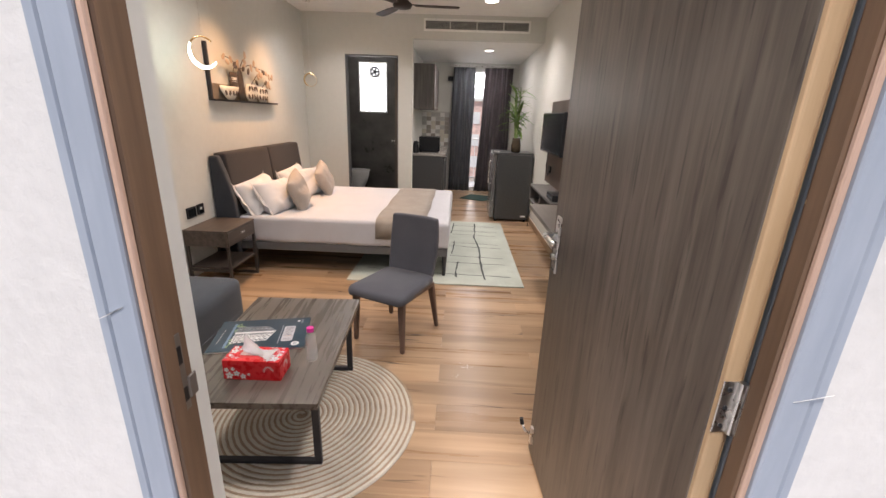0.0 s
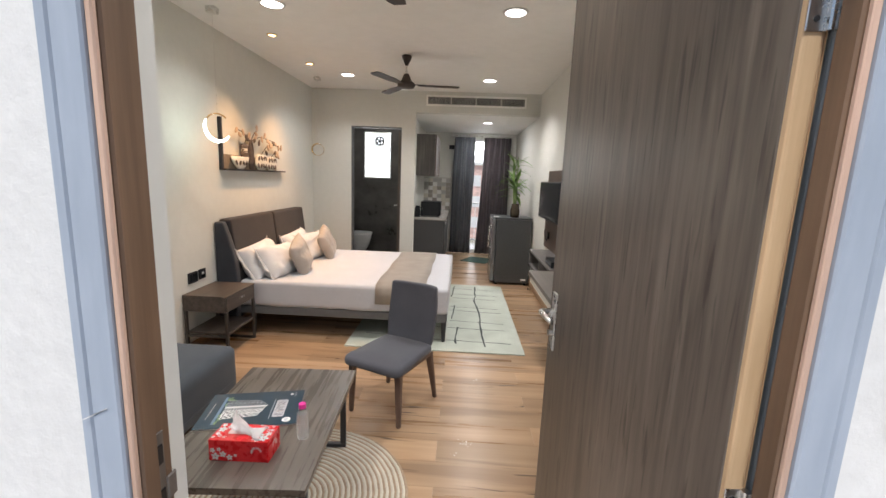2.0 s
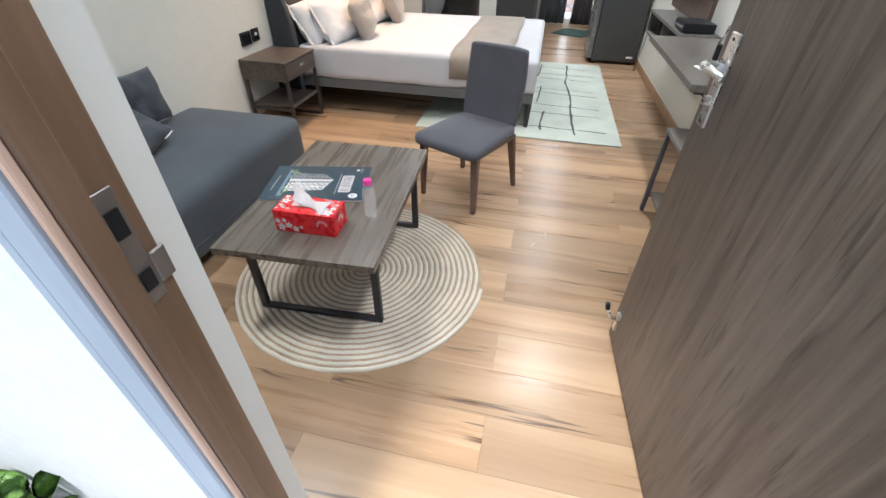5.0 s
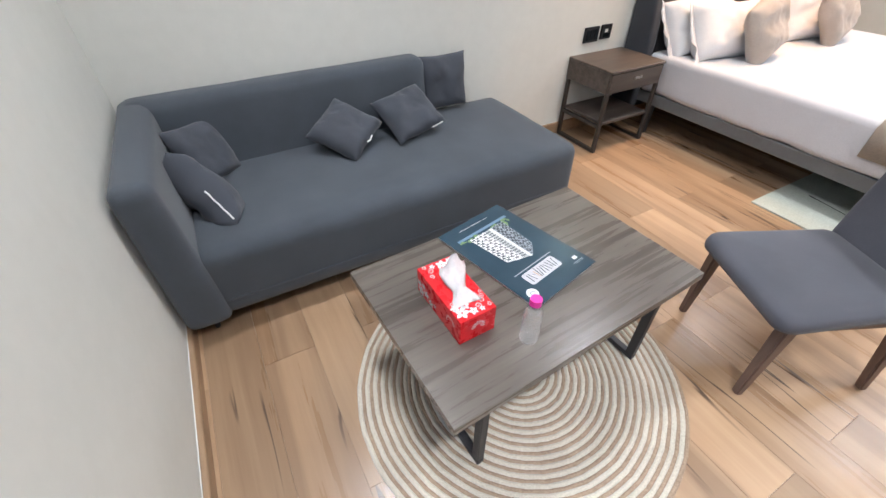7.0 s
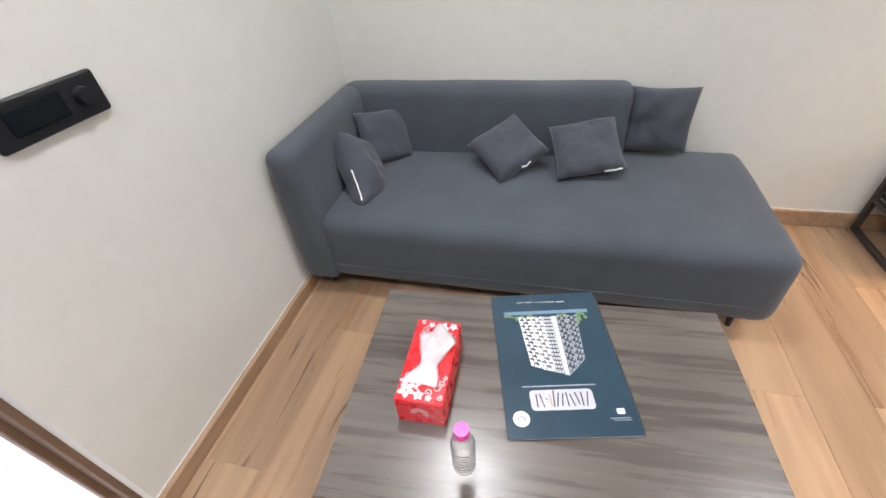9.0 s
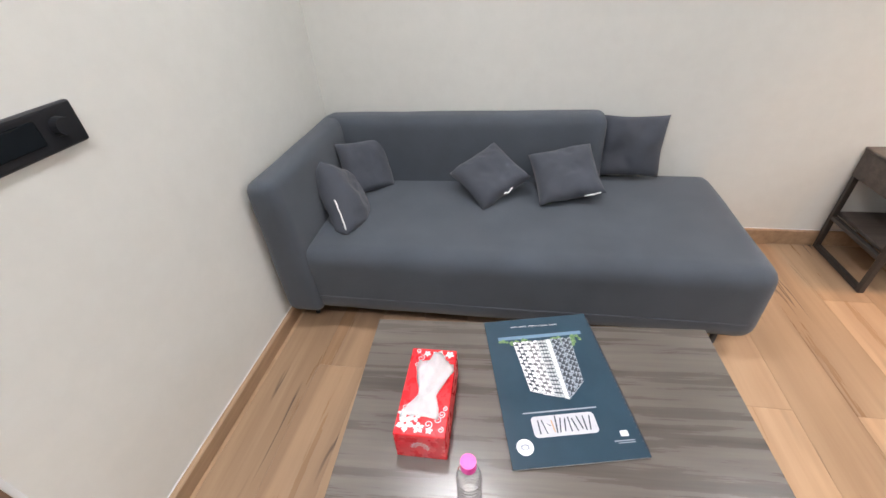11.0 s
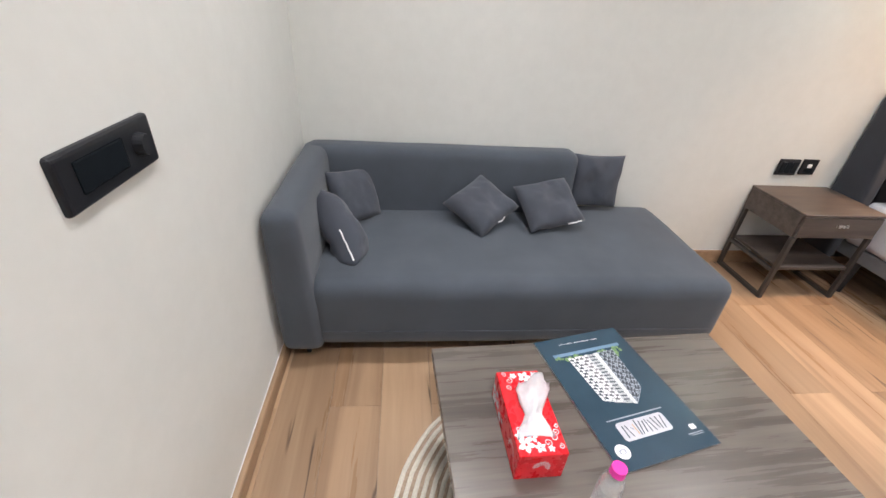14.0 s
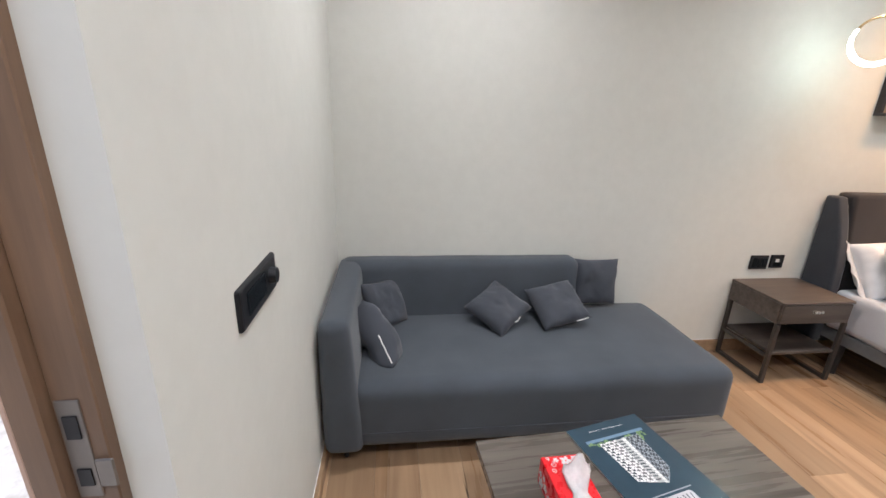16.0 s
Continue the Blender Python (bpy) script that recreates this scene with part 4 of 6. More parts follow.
# ---- sofa and its cushions ----
sofa = thing("sofa", pose(0, 0, 0), "dark blue-grey fabric corner sofa with one arm and a chaise end", "sofa")
SX0, SX1, SY0, SY1, SZ = -1.845, -1.062, 0.045, 1.882, 0.397


def seat_mesh():
    bm = soft_box(SX0 + 0.02, SX1, SY0 + 0.115, SY1, 0.085, SZ, 0.07, seed=2)
    for v in bm.verts:
        if v.co.z > 0.3:
            u = (v.co.x - SX0) / (SX1 - SX0)
            w = (v.co.y - SY0) / (SY1 - SY0)
            v.co.z += 0.012 * math.sin(math.pi * min(max(u, 0), 1)) * math.sin(math.pi * min(max(w, 0), 1))
    return bm


part("seat", seat_mesh(), M_SOFA, sofa, "", True)


def slanted(x0, x1, y0, y1, z0, z1, r, fx=0.0, fy=0.0, seed=0):
    """An upholstered slab whose front leans back towards the top by fx (in x) or fy (in y)."""
    bm = soft_box(x0, x1, y0, y1, z0, z1, r, lump=0.003, seed=seed)
    for v in bm.verts:
        k = (v.co.z - z0) / (z1 - z0)
        if fx and v.co.x > (x0 + x1) / 2:
            v.co.x -= fx * k
        if fy and v.co.y > (y0 + y1) / 2:
            v.co.y -= fy * k
    return bm


part("backrest", slanted(SX0, SX0 + 0.20, SY0 + 0.012, 1.375, 0.10, 0.70, 0.055, fx=0.06, seed=5), M_SOFA, sofa, "", True)
part("armrest", slanted(SX0 + 0.02, SX1 + 0.022, SY0, SY0 + 0.165, 0.082, 0.695, 0.05, fy=0.045, seed=9), M_SOFA, sofa, "", True)
for x, y in ((SX1 - 0.07, SY1 - 0.10), (SX1 - 0.07, SY0 + 0.08), (SX0 + 0.08, SY1 - 0.10), (SX0 + 0.08, SY0 + 0.08)):
    part("leg", cyl((x, y, 0.0), (x - 0.008, y, 0.10), 0.010, 0.016, 12), M_IRON, sofa, "thin black metal leg")
part("seam", tube([(SX1 + 0.0005, SY0 + 0.16, 0.172), (SX1 + 0.0015, 1.0, 0.170), (SX1 + 0.0005, SY1 - 0.05, 0.172), (SX1 - 0.045, SY1 + 0.0005, 0.172), (SX0 + 0.1, SY1 + 0.0005, 0.172)], 0.0034, 6), M_CUSH, sofa, "", True)
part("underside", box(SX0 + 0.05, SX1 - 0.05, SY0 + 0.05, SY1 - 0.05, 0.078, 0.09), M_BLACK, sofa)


def cushion(m, w, h, t, seed, zip_side, span=(-0.4, 0.4), wave=0.004, label="dark blue-grey square cushion on the sofa"):
    c = thing("cushion", m, label, "cushion", "sofa cushions")
    bm = pillow(w, h, t, 24, seed=seed)
    hem = lambda x: wave * math.sin(46 * x / w + seed) * (1 - (2 * x / w) ** 2)
    tuck = lambda x: -0.006 * abs(math.sin(9 * x / w + 2 * seed))
    if zip_side:
        for v in bm.verts:
            k = max(0.0, (zip_side * v.co.y * 2 / h - 0.72) / 0.28)
            v.co.z += k * hem(v.co.x)
            v.co.y += zip_side * k * tuck(v.co.x)
    back = m.inverted()
    for v in bm.verts:
        at = m @ v.co
        if at.z < SZ + 0.002:
            at.z = SZ + 0.002 + 0.1 * (at.z - SZ - 0.002)
            v.co = back @ at
    cover = part("cover", bm, M_CUSH, c, "", True)
    if zip_side:
        pts = []
        for k in range(15):
            x = w * (span[0] + (span[1] - span[0]) * k / 14)
            edge = h / 2 * (1 - 0.06 * (1 - (2 * x / w) ** 2)) + tuck(x)
            pts.append((x, zip_side * (edge + 0.0005), hem(x) + 0.004))
        part("zip", tube(pts, 0.0034, 6), M_WHITE, cover, "pale zip along one edge")
    return c


def facing(centre, normal, up, spin=0):
    """A pose whose z is the normal and whose y leans towards up."""
    z = Vector(normal).normalized()
    x = Vector(up).cross(z).normalized()
    y = z.cross(x)
    m = Matrix((x, y, z)).transposed().to_4x4()
    m.translation = Vector(centre)
    return m @ pose(0, 0, 0, 0, 0, spin)


cushion(facing((-1.748, 1.497, 0.553), (1, 0.03, 0.16), (0, 0, 1), -1), 0.27, 0.275, 0.085, 1, 0)
cushion(facing((-1.565, 1.203, 0.505), (0.50, -0.05, 0.86), (-0.6, 0, 0.6), 13), 0.275, 0.265, 0.10, 2, -1, (0.18, 0.42))
cushion(facing((-1.56, 0.878, 0.493), (0.48, -0.02, 0.87), (-0.6, 0, 0.6), 42), 0.26, 0.26, 0.11, 3, -1, (-0.05, 0.12))
cushion(facing((-1.615, 0.29, 0.503), (0.52, 0.66, 0.50), (-0.5, -0.2, 0.8), 6), 0.255, 0.25, 0.10, 4, 0)
cushion(facing((-1.385, 0.26, 0.437), (-0.25, 0.90, 0.35), (0, 0, 1), 51), 0.335, 0.29, 0.15, 5, 1, (-0.42, -0.02), 0.001)

# ---- coffee table on its round rug ----
RUGC, RUGR = (-0.382, 1.045), 0.570
rug = thing("round_rug", pose(*RUGC, 0), "round braided jute rug with ivory and brown rings", "rug")


def spiral(turn0, turn1, r0, r1, half, z, name, mat):
    bm = bmesh.new()
    n = int((turn1 - turn0) * 64)
    prev = None
    for k in range(n + 1):
        t = turn0 + (turn1 - turn0) * k / n
        r = r0 + (r1 - r0) * (t - turn0) / (turn1 - turn0)
        a = 2 * math.pi * t
        wob = 0.0012 * math.sin(41 * a)
        ring = []
        for dr, dz in ((-half, 0.0), (-half * 0.8, z * 0.75), (0, z), (half * 0.8, z * 0.75), (half, 0.0)):
            rr = max(r + dr + wob, 0.001)
            ring.append(bm.verts.new((rr * math.cos(a), rr * math.sin(a), dz)))
        if prev:
            for i in range(4):
                bm.faces.new((prev[i], ring[i], ring[i + 1], prev[i + 1]))
        prev = ring
    bmesh.ops.recalc_face_normals(bm, faces=bm.faces[:])
    return part(name, bm, mat, rug, "", True)


TURNS = 21
pitch = RUGR / (TURNS + 0.5)
spiral(0.3, TURNS + 0.3, pitch * 0.3, pitch * (TURNS + 0.3), pitch * 0.28, 0.0085, "brown_braid", M_JUTE)
spiral(0.1, TURNS, pitch * 0.6, pitch * (TURNS + 0.5), pitch * 0.33, 0.011, "ivory_braid", M_IVORY)
part("backing", lathe([(RUGR - 0.004, 0.0005), (RUGR - 0.004, 0.004)], 72), M_JUTE, rug)

TM = pose(-0.462, 1.084, 0, 0, 0, 3.3)
TZ = 0.413
table = thing("coffee_table", TM, "grey wood-grain coffee table with black metal sled legs", "table")
TW, TL = 0.595, 0.935
part("tabletop", box(-TW / 2, TW / 2, -TL / 2, TL / 2, TZ - 0.028, TZ, 0.0025, 2), M_ASH_Y, table)
for y in (-0.345, 0.345):
    for x in (-0.25, 0.25):
        part("leg", box(x - 0.015, x + 0.015, y - 0.012, y + 0.012, 0.034, TZ - 0.048, 0.002, 1), M_IRON, table)
    part("foot_rail", box(-0.265, 0.265, y - 0.012, y + 0.012, 0.012, 0.034, 0.002, 1), M_IRON, table)
    part("top_rail", box(-0.265, 0.265, y - 0.012, y + 0.012, TZ - 0.048, TZ - 0.0285, 0.002, 1), M_IRON, table)
for x in (-0.25, 0.25):
    part("side_rail", box(x - 0.010, x + 0.010, -0.333, 0.333, TZ - 0.048, TZ - 0.0285, 0.002, 1), M_IRON, table)


def flower(bm, cx, cy, r, petals=5, turn=0.0, place=None):
    """A flat five-petalled blossom laid into bm by a function place(u, v)."""
    for k in range(petals):
        a = turn + 2 * math.pi * k / petals
        pts = [(0.12, -0.25), (0.65, -0.30), (1.0, 0.0), (0.65, 0.30), (0.12, 0.25)]
        vs = []
        for pr, pt in pts:
            u = cx + r * (pr * math.cos(a) - pt * math.sin(a))
            v = cy + r * (pr * math.sin(a) + pt * math.cos(a))
            vs.append(bm.verts.new(place(u, v)))
        bm.faces.new(vs)


# tissue box: red card with white blossoms and a tissue pulled out of the slot
BW, BL, BH = 0.112, 0.232, 0.088
tb = thing("tissue_box", pose(-0.446, 0.813, TZ, 0, 0, 1.5), "red tissue box with white blossoms on the coffee table", "tissue box")
part("carton", box(-BL / 2, BL / 2, -BW / 2, BW / 2, 0, BH, 0.002, 1), M_RED, tb)
rng = random.Random(8)
top = lambda u, v: (u, v, BH + 0.0012)
for cx, cy, r in ((0.090, -0.034, 0.021), (0.068, -0.043, 0.013), (0.098, -0.004, 0.014), (0.073, -0.016, 0.015), (0.102, 0.020, 0.009), (-0.094, 0.012, 0.019), (-0.072, 0.030, 0.013), (-0.10, 0.040, 0.012), (-0.099, -0.016, 0.010)):
    bm = bmesh.new()
    flower(bm, cx, cy, r, 5, rng.uniform(0, 6), top)
    part("blossom", bm, M_PRINTWHITE, tb, "white printed blossom")
side = lambda u, v: (u, -BW / 2 - 0.0012, v)
for cx, cy, r in ((-0.09, 0.02, 0.018), (-0.06, 0.03, 0.015), (-0.035, 0.018, 0.014), (-0.10, 0.045, 0.012), (-0.075, 0.05, 0.010), (-0.012, 0.028, 0.008)):
    bm = bmesh.new()
    flower(bm, cx, cy, r, 5, rng.uniform(0, 6), side)
    part("blossom", bm, M_PRINTWHITE, tb, "white printed blossom")
bm = bmesh.new()
end = lambda u, v: (BL / 2 + 0.0012, u, v)
for k in range(9):
    a = -0.3 + k * 0.42
    flower(bm, 0.0 + 0.017 * math.cos(a), 0.045 + 0.017 * math.sin(a), 0.0055, 4, a, end)
for k in range(9):
    a = -0.3 + k * 0.42
    flower(bm, 0.010 * math.cos(a), 0.045 + 0.010 * math.sin(a), 0.003, 4, a, end)
part("end_print", bm, M_PALEPINK, tb, "pale emblem print")
bm = bmesh.new()
for k in range(8):
    a = 0.3 + k * 0.42
    flower(bm, 0.07 + 0.018 * math.cos(a), 0.045 + 0.018 * math.sin(a), 0.006, 4, a, side)
part("side_emblem", bm, M_PALEPINK, tb, "pale emblem print")
part("slot", box(-0.062, 0.066, -0.013, 0.016, BH - 0.004, BH + 0.0012), M_PALEPINK, tb)


def tissue():
    """A tissue pulled out of the slot: a fan lying at one end, a twisted waist, and a raised flag at the other."""
    bm = bmesh.new()
    n, rows = 30, 14
    mixv = lambda t, ks: next(a[1] + (b[1] - a[1]) * (t - a[0]) / (b[0] - a[0]) for a, b in zip(ks, ks[1:]) if t <= b[0] + 1e-9)
    for k in range(n + 1):
        t = k / n
        wide = mixv(t, [(0, 0.042), (0.2, 0.036), (0.42, 0.021), (0.62, 0.031), (0.85, 0.044), (1, 0.040)])
        high = mixv(t, [(0, 0.003), (0.2, 0.007), (0.42, 0.016), (0.62, 0.026), (0.85, 0.042), (1, 0.056)])
        fold = mixv(t, [(0, 0.003), (0.2, 0.006), (0.42, 0.015), (0.62, 0.016), (0.85, 0.010), (1, 0.0)])
        x = mixv(t, [(0, 0.070), (0.2, 0.050), (0.42, 0.020), (0.62, -0.008), (0.85, -0.034), (1, -0.046)])
        for r in range(rows + 1):
            v = r / rows * 2 - 1
            edge = 1 + 0.20 * noise.noise(Vector((v * 2.5, 3, 1))) if k in (0, n) else 1
            tip = 0.020 * max(0.0, (t - 0.7) / 0.3) * (math.sin(v * 4.0 + 1.0) - 0.3 * abs(v))
            z = BH + 0.002 + high * edge - fold * abs(v) ** 1.4 + tip + 0.0045 * noise.noise(Vector((t * 6, v * 2.5, 1)))
            y = v * wide - 0.008 + 0.026 * t + 0.005 * noise.noise(Vector((t * 5, v * 4, 8)))
            bm.verts.new((x + 0.007 * noise.noise(Vector((t * 3, v * 2.2, 4))) + (0.008 * abs(v) if t < 0.2 else 0), y, max(z, BH + 0.002)))
    bm.verts.ensure_lookup_table()
    m = rows + 1
    for k in range(n):
        for r in range(rows):
            a = k * m + r
            bm.faces.new((bm.verts[a], bm.verts[a + 1], bm.verts[a + m + 1], bm.verts[a + m]))
    bmesh.ops.solidify(bm, geom=bm.faces[:], thickness=0.0008)
    return bm


for k, (cx, cy, r0, sg) in enumerate(((0.088, 0.016, 0.010, 1), (0.076, 0.034, 0.009, -1), (0.062, 0.042, 0.008, 1), (0.098, 0.044, 0.007, -1), (0.048, 0.047, 0.006, -1), (0.052, -0.042, 0.007, 1), (-0.085, -0.030, 0.010, -1), (-0.106, -0.040, 0.007, 1), (-0.064, -0.036, 0.008, 1), (-0.058, 0.044, 0.007, 1))):
    pts = [(cx + sg * r0 * (1 - i / 22) * math.cos(i * 0.45), cy + r0 * (1 - i / 22) * math.sin(i * 0.45), BH + 0.0008) for i in range(18)]
    part("vine_print", tube(pts, 0.0011, 4), M_PRINTWHITE, tb, "fine white printed vine")
part("tissue", tissue(), M_PAPER, tb, "crumpled white tissue", True)

# brochure: stiff navy cover with a printed tower; writing too small to read becomes bars
bro = thing("brochure", pose(-0.567, 1.111, TZ, 0, 0, -77.2), "dark navy property brochure lying on the coffee table", "brochure")
BRW, BRH = 0.297, 0.428
for k in range(26):
    part("binding_loop", cyl((-BRW / 2 - 0.003, -BRH / 2 + 0.02 + k * 0.0155, 0.004), (-BRW / 2 + 0.004, -BRH / 2 + 0.02 + k * 0.0155, 0.0082), 0.0011, n=6), M_IRON, bro)
part("spine", box(-BRW / 2 - 0.004, -BRW / 2 + 0.001, -BRH / 2 + 0.012, BRH / 2 - 0.012, 0.001, 0.006, 0.001, 1), M_IRON, bro, "black spiral binding")
part("pages", box(-BRW / 2 + 0.002, BRW / 2 - 0.002, -BRH / 2 + 0.002, BRH / 2 - 0.002, 0.0005, 0.006), M_PAPER, bro, "white page block")
part("cover", box(-BRW / 2, BRW / 2, -BRH / 2, BRH / 2, 0.006, 0.0075, 0.0005, 1), M_NAVY, bro)
PZ = 0.0079


def print_poly(name, outline, mat, dz=0.0, label=""):
    bm = bmesh.new()
    bm.faces.new([bm.verts.new((x, y, PZ + dz)) for x, y in outline])
    bmesh.ops.recalc_face_normals(bm, faces=bm.faces[:])
    if bm.faces[0].normal.z < 0:
        bmesh.ops.reverse_faces(bm, faces=bm.faces[:])
    return part(name, bm, mat, bro, label)


def rrect(x0, x1, y0, y1, r, n=5):
    out = []
    for cx, cy, a0 in ((x1 - r, y1 - r, 0), (x0 + r, y1 - r, 90), (x0 + r, y0 + r, 180), (x1 - r, y0 + r, 270)):
        out += [(cx + r * math.cos(radians(a0 + 90 * k / n)), cy + r * math.sin(radians(a0 + 90 * k / n))) for k in range(n + 1)]
    return out


# the cover's own up is -x of the room's table side: top of the print is at +y
print_poly("title_panel", rrect(-0.062, 0.085, 0.098, 0.150, 0.010), M_PRINTPALE, 0, "pale grey rounded title panel")
for x, y0, y1, mat in ((-0.047, 0.106, 0.142, 0), (-0.035, 0.106, 0.142, 0), (-0.024, 0.106, 0.138, 0), (-0.012, 0.110, 0.142, 0), (-0.001, 0.106, 0.142, 0), (0.010, 0.108, 0.140, 0), (0.021, 0.106, 0.142, 0),
                       (0.030, 0.100, 0.142, 0), (0.038, 0.110, 0.140, 1), (0.047, 0.118, 0.124, 0), (0.058, 0.108, 0.142, 0), (0.070, 0.108, 0.142, 0)):
    lean = 0.004 * math.sin(x * 90)
    print_poly("title_bar", [(x - 0.0016 - lean, y0), (x + 0.0016 - lean, y0), (x + 0.0016 + lean, y1), (x - 0.0016 + lean, y1)], (M_PRINTDARK, M_GOLD)[mat], 0.0004)
print_poly("tagline", [(-0.075, 0.086), (0.10, 0.086), (0.10, 0.0895), (-0.075, 0.0895)], M_PRINTGREY)
print_poly("emblem", [(0.112 + 0.019 * math.cos(a * math.pi / 12), 0.168 + 0.019 * math.sin(a * math.pi / 12)) for a in range(24)], M_PRINTWHITE, 0, "round white emblem")
print_poly("emblem_mark", [(0.112 + 0.009 * math.cos(a * math.pi / 6) * (1 + 0.3 * (a % 2)), 0.168 + 0.007 * math.sin(a * math.pi / 6)) for a in range(12)], M_PRINTGREY, 0.0004)
print_poly("emblem_mark", [(0.112 + 0.006 * math.cos(a * math.pi / 6), 0.169 + 0.0045 * math.sin(a * math.pi / 6)) for a in range(12)], M_PRINTWHITE, 0.0008)
print_poly("small_logo", rrect(-0.122, -0.104, 0.150, 0.164, 0.003), M_PRINTWHITE)
print_poly("small_line", [(-0.13, 0.172), (-0.085, 0.172), (-0.085, 0.1745), (-0.13, 0.1745)], M_PRINTGREY)
print_poly("small_line", [(-0.13, 0.177), (-0.092, 0.177), (-0.092, 0.179), (-0.13, 0.179)], M_PRINTGREY)
# picture: sky band, trees, five leaning blocks of the tower with rows of balconies
print_poly("sky_band", [(-0.115, -0.150), (0.118, -0.150), (0.118, -0.138), (-0.115, -0.138)], M_PRINTSKY)
bm = bmesh.new()
prev = None
for k in range(150):
    u = k / 149
    a = u * 95
    x = -0.060 + 0.135 * u + 0.0022 * math.cos(a)
    y = -0.180 + 0.0030 * math.sin(a) * (0.6 + 0.5 * math.sin(a * 0.37 + 1)) - 0.003 * u
    row = [bm.verts.new((x, y - 0.0008, PZ + 0.0004)), bm.verts.new((x, y + 0.0008, PZ + 0.0004))]
    if prev and int(u * 27) % 6 != 5:
        bm.faces.new((prev[0], row[0], row[1], prev[1]))
    prev = row
bmesh.ops.recalc_face_normals(bm, faces=bm.faces[:])
part("script_line", bm, M_PRINTWHITE, bro, "thin white line of script")
rng = random.Random(21)
bm = bmesh.new()
for k in range(46):
    x = rng.uniform(-0.11, 0.115) if k % 2 else rng.uniform(-0.10, -0.02)
    y = -0.137 + rng.uniform(0.002, 0.035 if x < 0.0 else 0.014)
    r = rng.uniform(0.004, 0.009)
    bm.faces.new([bm.verts.new((x + r * math.cos(a) * rng.uniform(0.7, 1.1), y + r * math.sin(a) * rng.uniform(0.7, 1.1), PZ + 0.0003 + k * 1e-6)) for a in [i * math.pi / 4 for i in range(8)]])
part("trees_print", bm, M_PRINTGREEN, bro)


def facade(name, x0, x1, top0, top1, rows, ground, slab, share, shear=0.0):
    """One face of the printed tower: a ground colour, slabs across it floor by floor, and a thin pale outline."""
    base = -0.128
    at = lambda u, v: (x0 + (x1 - x0) * u - 0.010 * v * (x0 + (x1 - x0) * u + 0.005) / 0.07, base + ((top0 + (top1 - top0) * u) - base) * v)
    bm_a, bm_b = bmesh.new(), bmesh.new()
    quad = lambda bm, pts, z: bm.faces.new([bm.verts.new((*at(u, v), PZ + z)) for u, v in pts])
    quad(bm_a, ((0, 0), (1, 0), (1, 1), (0, 1)), 0.0004)
    for r in range(rows):
        v0 = (r + 0.15) / rows
        for c in range(3):
            u0 = c / 3 + 0.04
            d = shear * (1 if (r + c) % 2 else -1) / rows
            quad(bm_b, ((u0, v0), (u0 + 0.26, v0 + d), (u0 + 0.26, min(v0 + d + share / rows, 1)), (u0, v0 + share / rows)), 0.0007)
    for pts in (((0, 0), (0.05, 0), (0.05, 1), (0, 1)), ((0.95, 0), (1, 0), (1, 1), (0.95, 1)), ((0, 0.985), (1, 0.985), (1, 1.0), (0, 1.0))):
        quad(bm_b, pts, 0.0009)
    for bmx, mat, what in ((bm_a, ground, "face"), (bm_b, slab, "lattice")):
        for f in bmx.faces:
            f.normal_update()
            if f.normal.z < 0:
                f.normal_flip()
        part(name + "_" + what, bmx, mat, bro)


M_TOWER = plain("print_tower", (0.50, 0.52, 0.53), 0.25)
facade("tower_print", 0.080, 0.048, 0.030, 0.040, 15, M_PRINTDARK, M_PRINTWHITE, 0.62, 0.25)
facade("tower_print", 0.047, 0.014, 0.042, 0.050, 15, M_PRINTMID, M_PRINTWHITE, 0.60, 0.25)
facade("tower_print", 0.013, -0.010, 0.052, 0.056, 15, M_PRINTDARK, M_TOWER, 0.66)
facade("tower_print", -0.011, -0.024, 0.058, 0.062, 15, M_PRINTWHITE, M_TOWER, 0.30)
facade("tower_print", -0.025, -0.052, 0.060, 0.040, 17, M_PRINTDARK, M_PRINTGREY, 0.45, 0.45)
facade("tower_print", -0.053, -0.080, 0.039, 0.016, 17, M_PRINTDARK, M_PRINTGREY, 0.42, 0.45)

# small water bottle with a pink cap
bot = thing("water_bottle", pose(-0.258, 0.93, TZ), "small clear plastic water bottle with pink cap", "bottle")
prof = [(0.020, 0.0), (0.0235, 0.004)]
for k in range(8):
    z = 0.010 + k * 0.0115
    prof += [(0.0250, z), (0.0250, z + 0.006), (0.0228, z + 0.009)]
prof += [(0.0245, 0.104), (0.021, 0.118), (0.014, 0.130), (0.0125, 0.134), (0.0125, 0.142)]
shell = part("body", lathe(prof + [(r - 0.0011, z) for r, z in prof[::-1][:-1]] + [(0.019, 0.002)], 28), M_PET, bot, "", True)
shell.visible_shadow = False
cap = bmesh.new()
add_cyl(cap, (0, 0, 0.139), (0, 0, 0.157), 0.0155, 0.0148, 28)
part("cap", cap, M_MAGENTA, bot, "bright pink screw cap")
part("neck_ring", cyl((0, 0, 0.133), (0, 0, 0.136), 0.0165, n=24), M_PET, bot)

# ---- chair ----
ch = thing("dining_chair", pose(-0.033, 1.925, 0, 0, 0, -25.0), "grey upholstered dining chair with dark wooden legs", "chair")
# the chair looks along its own -y


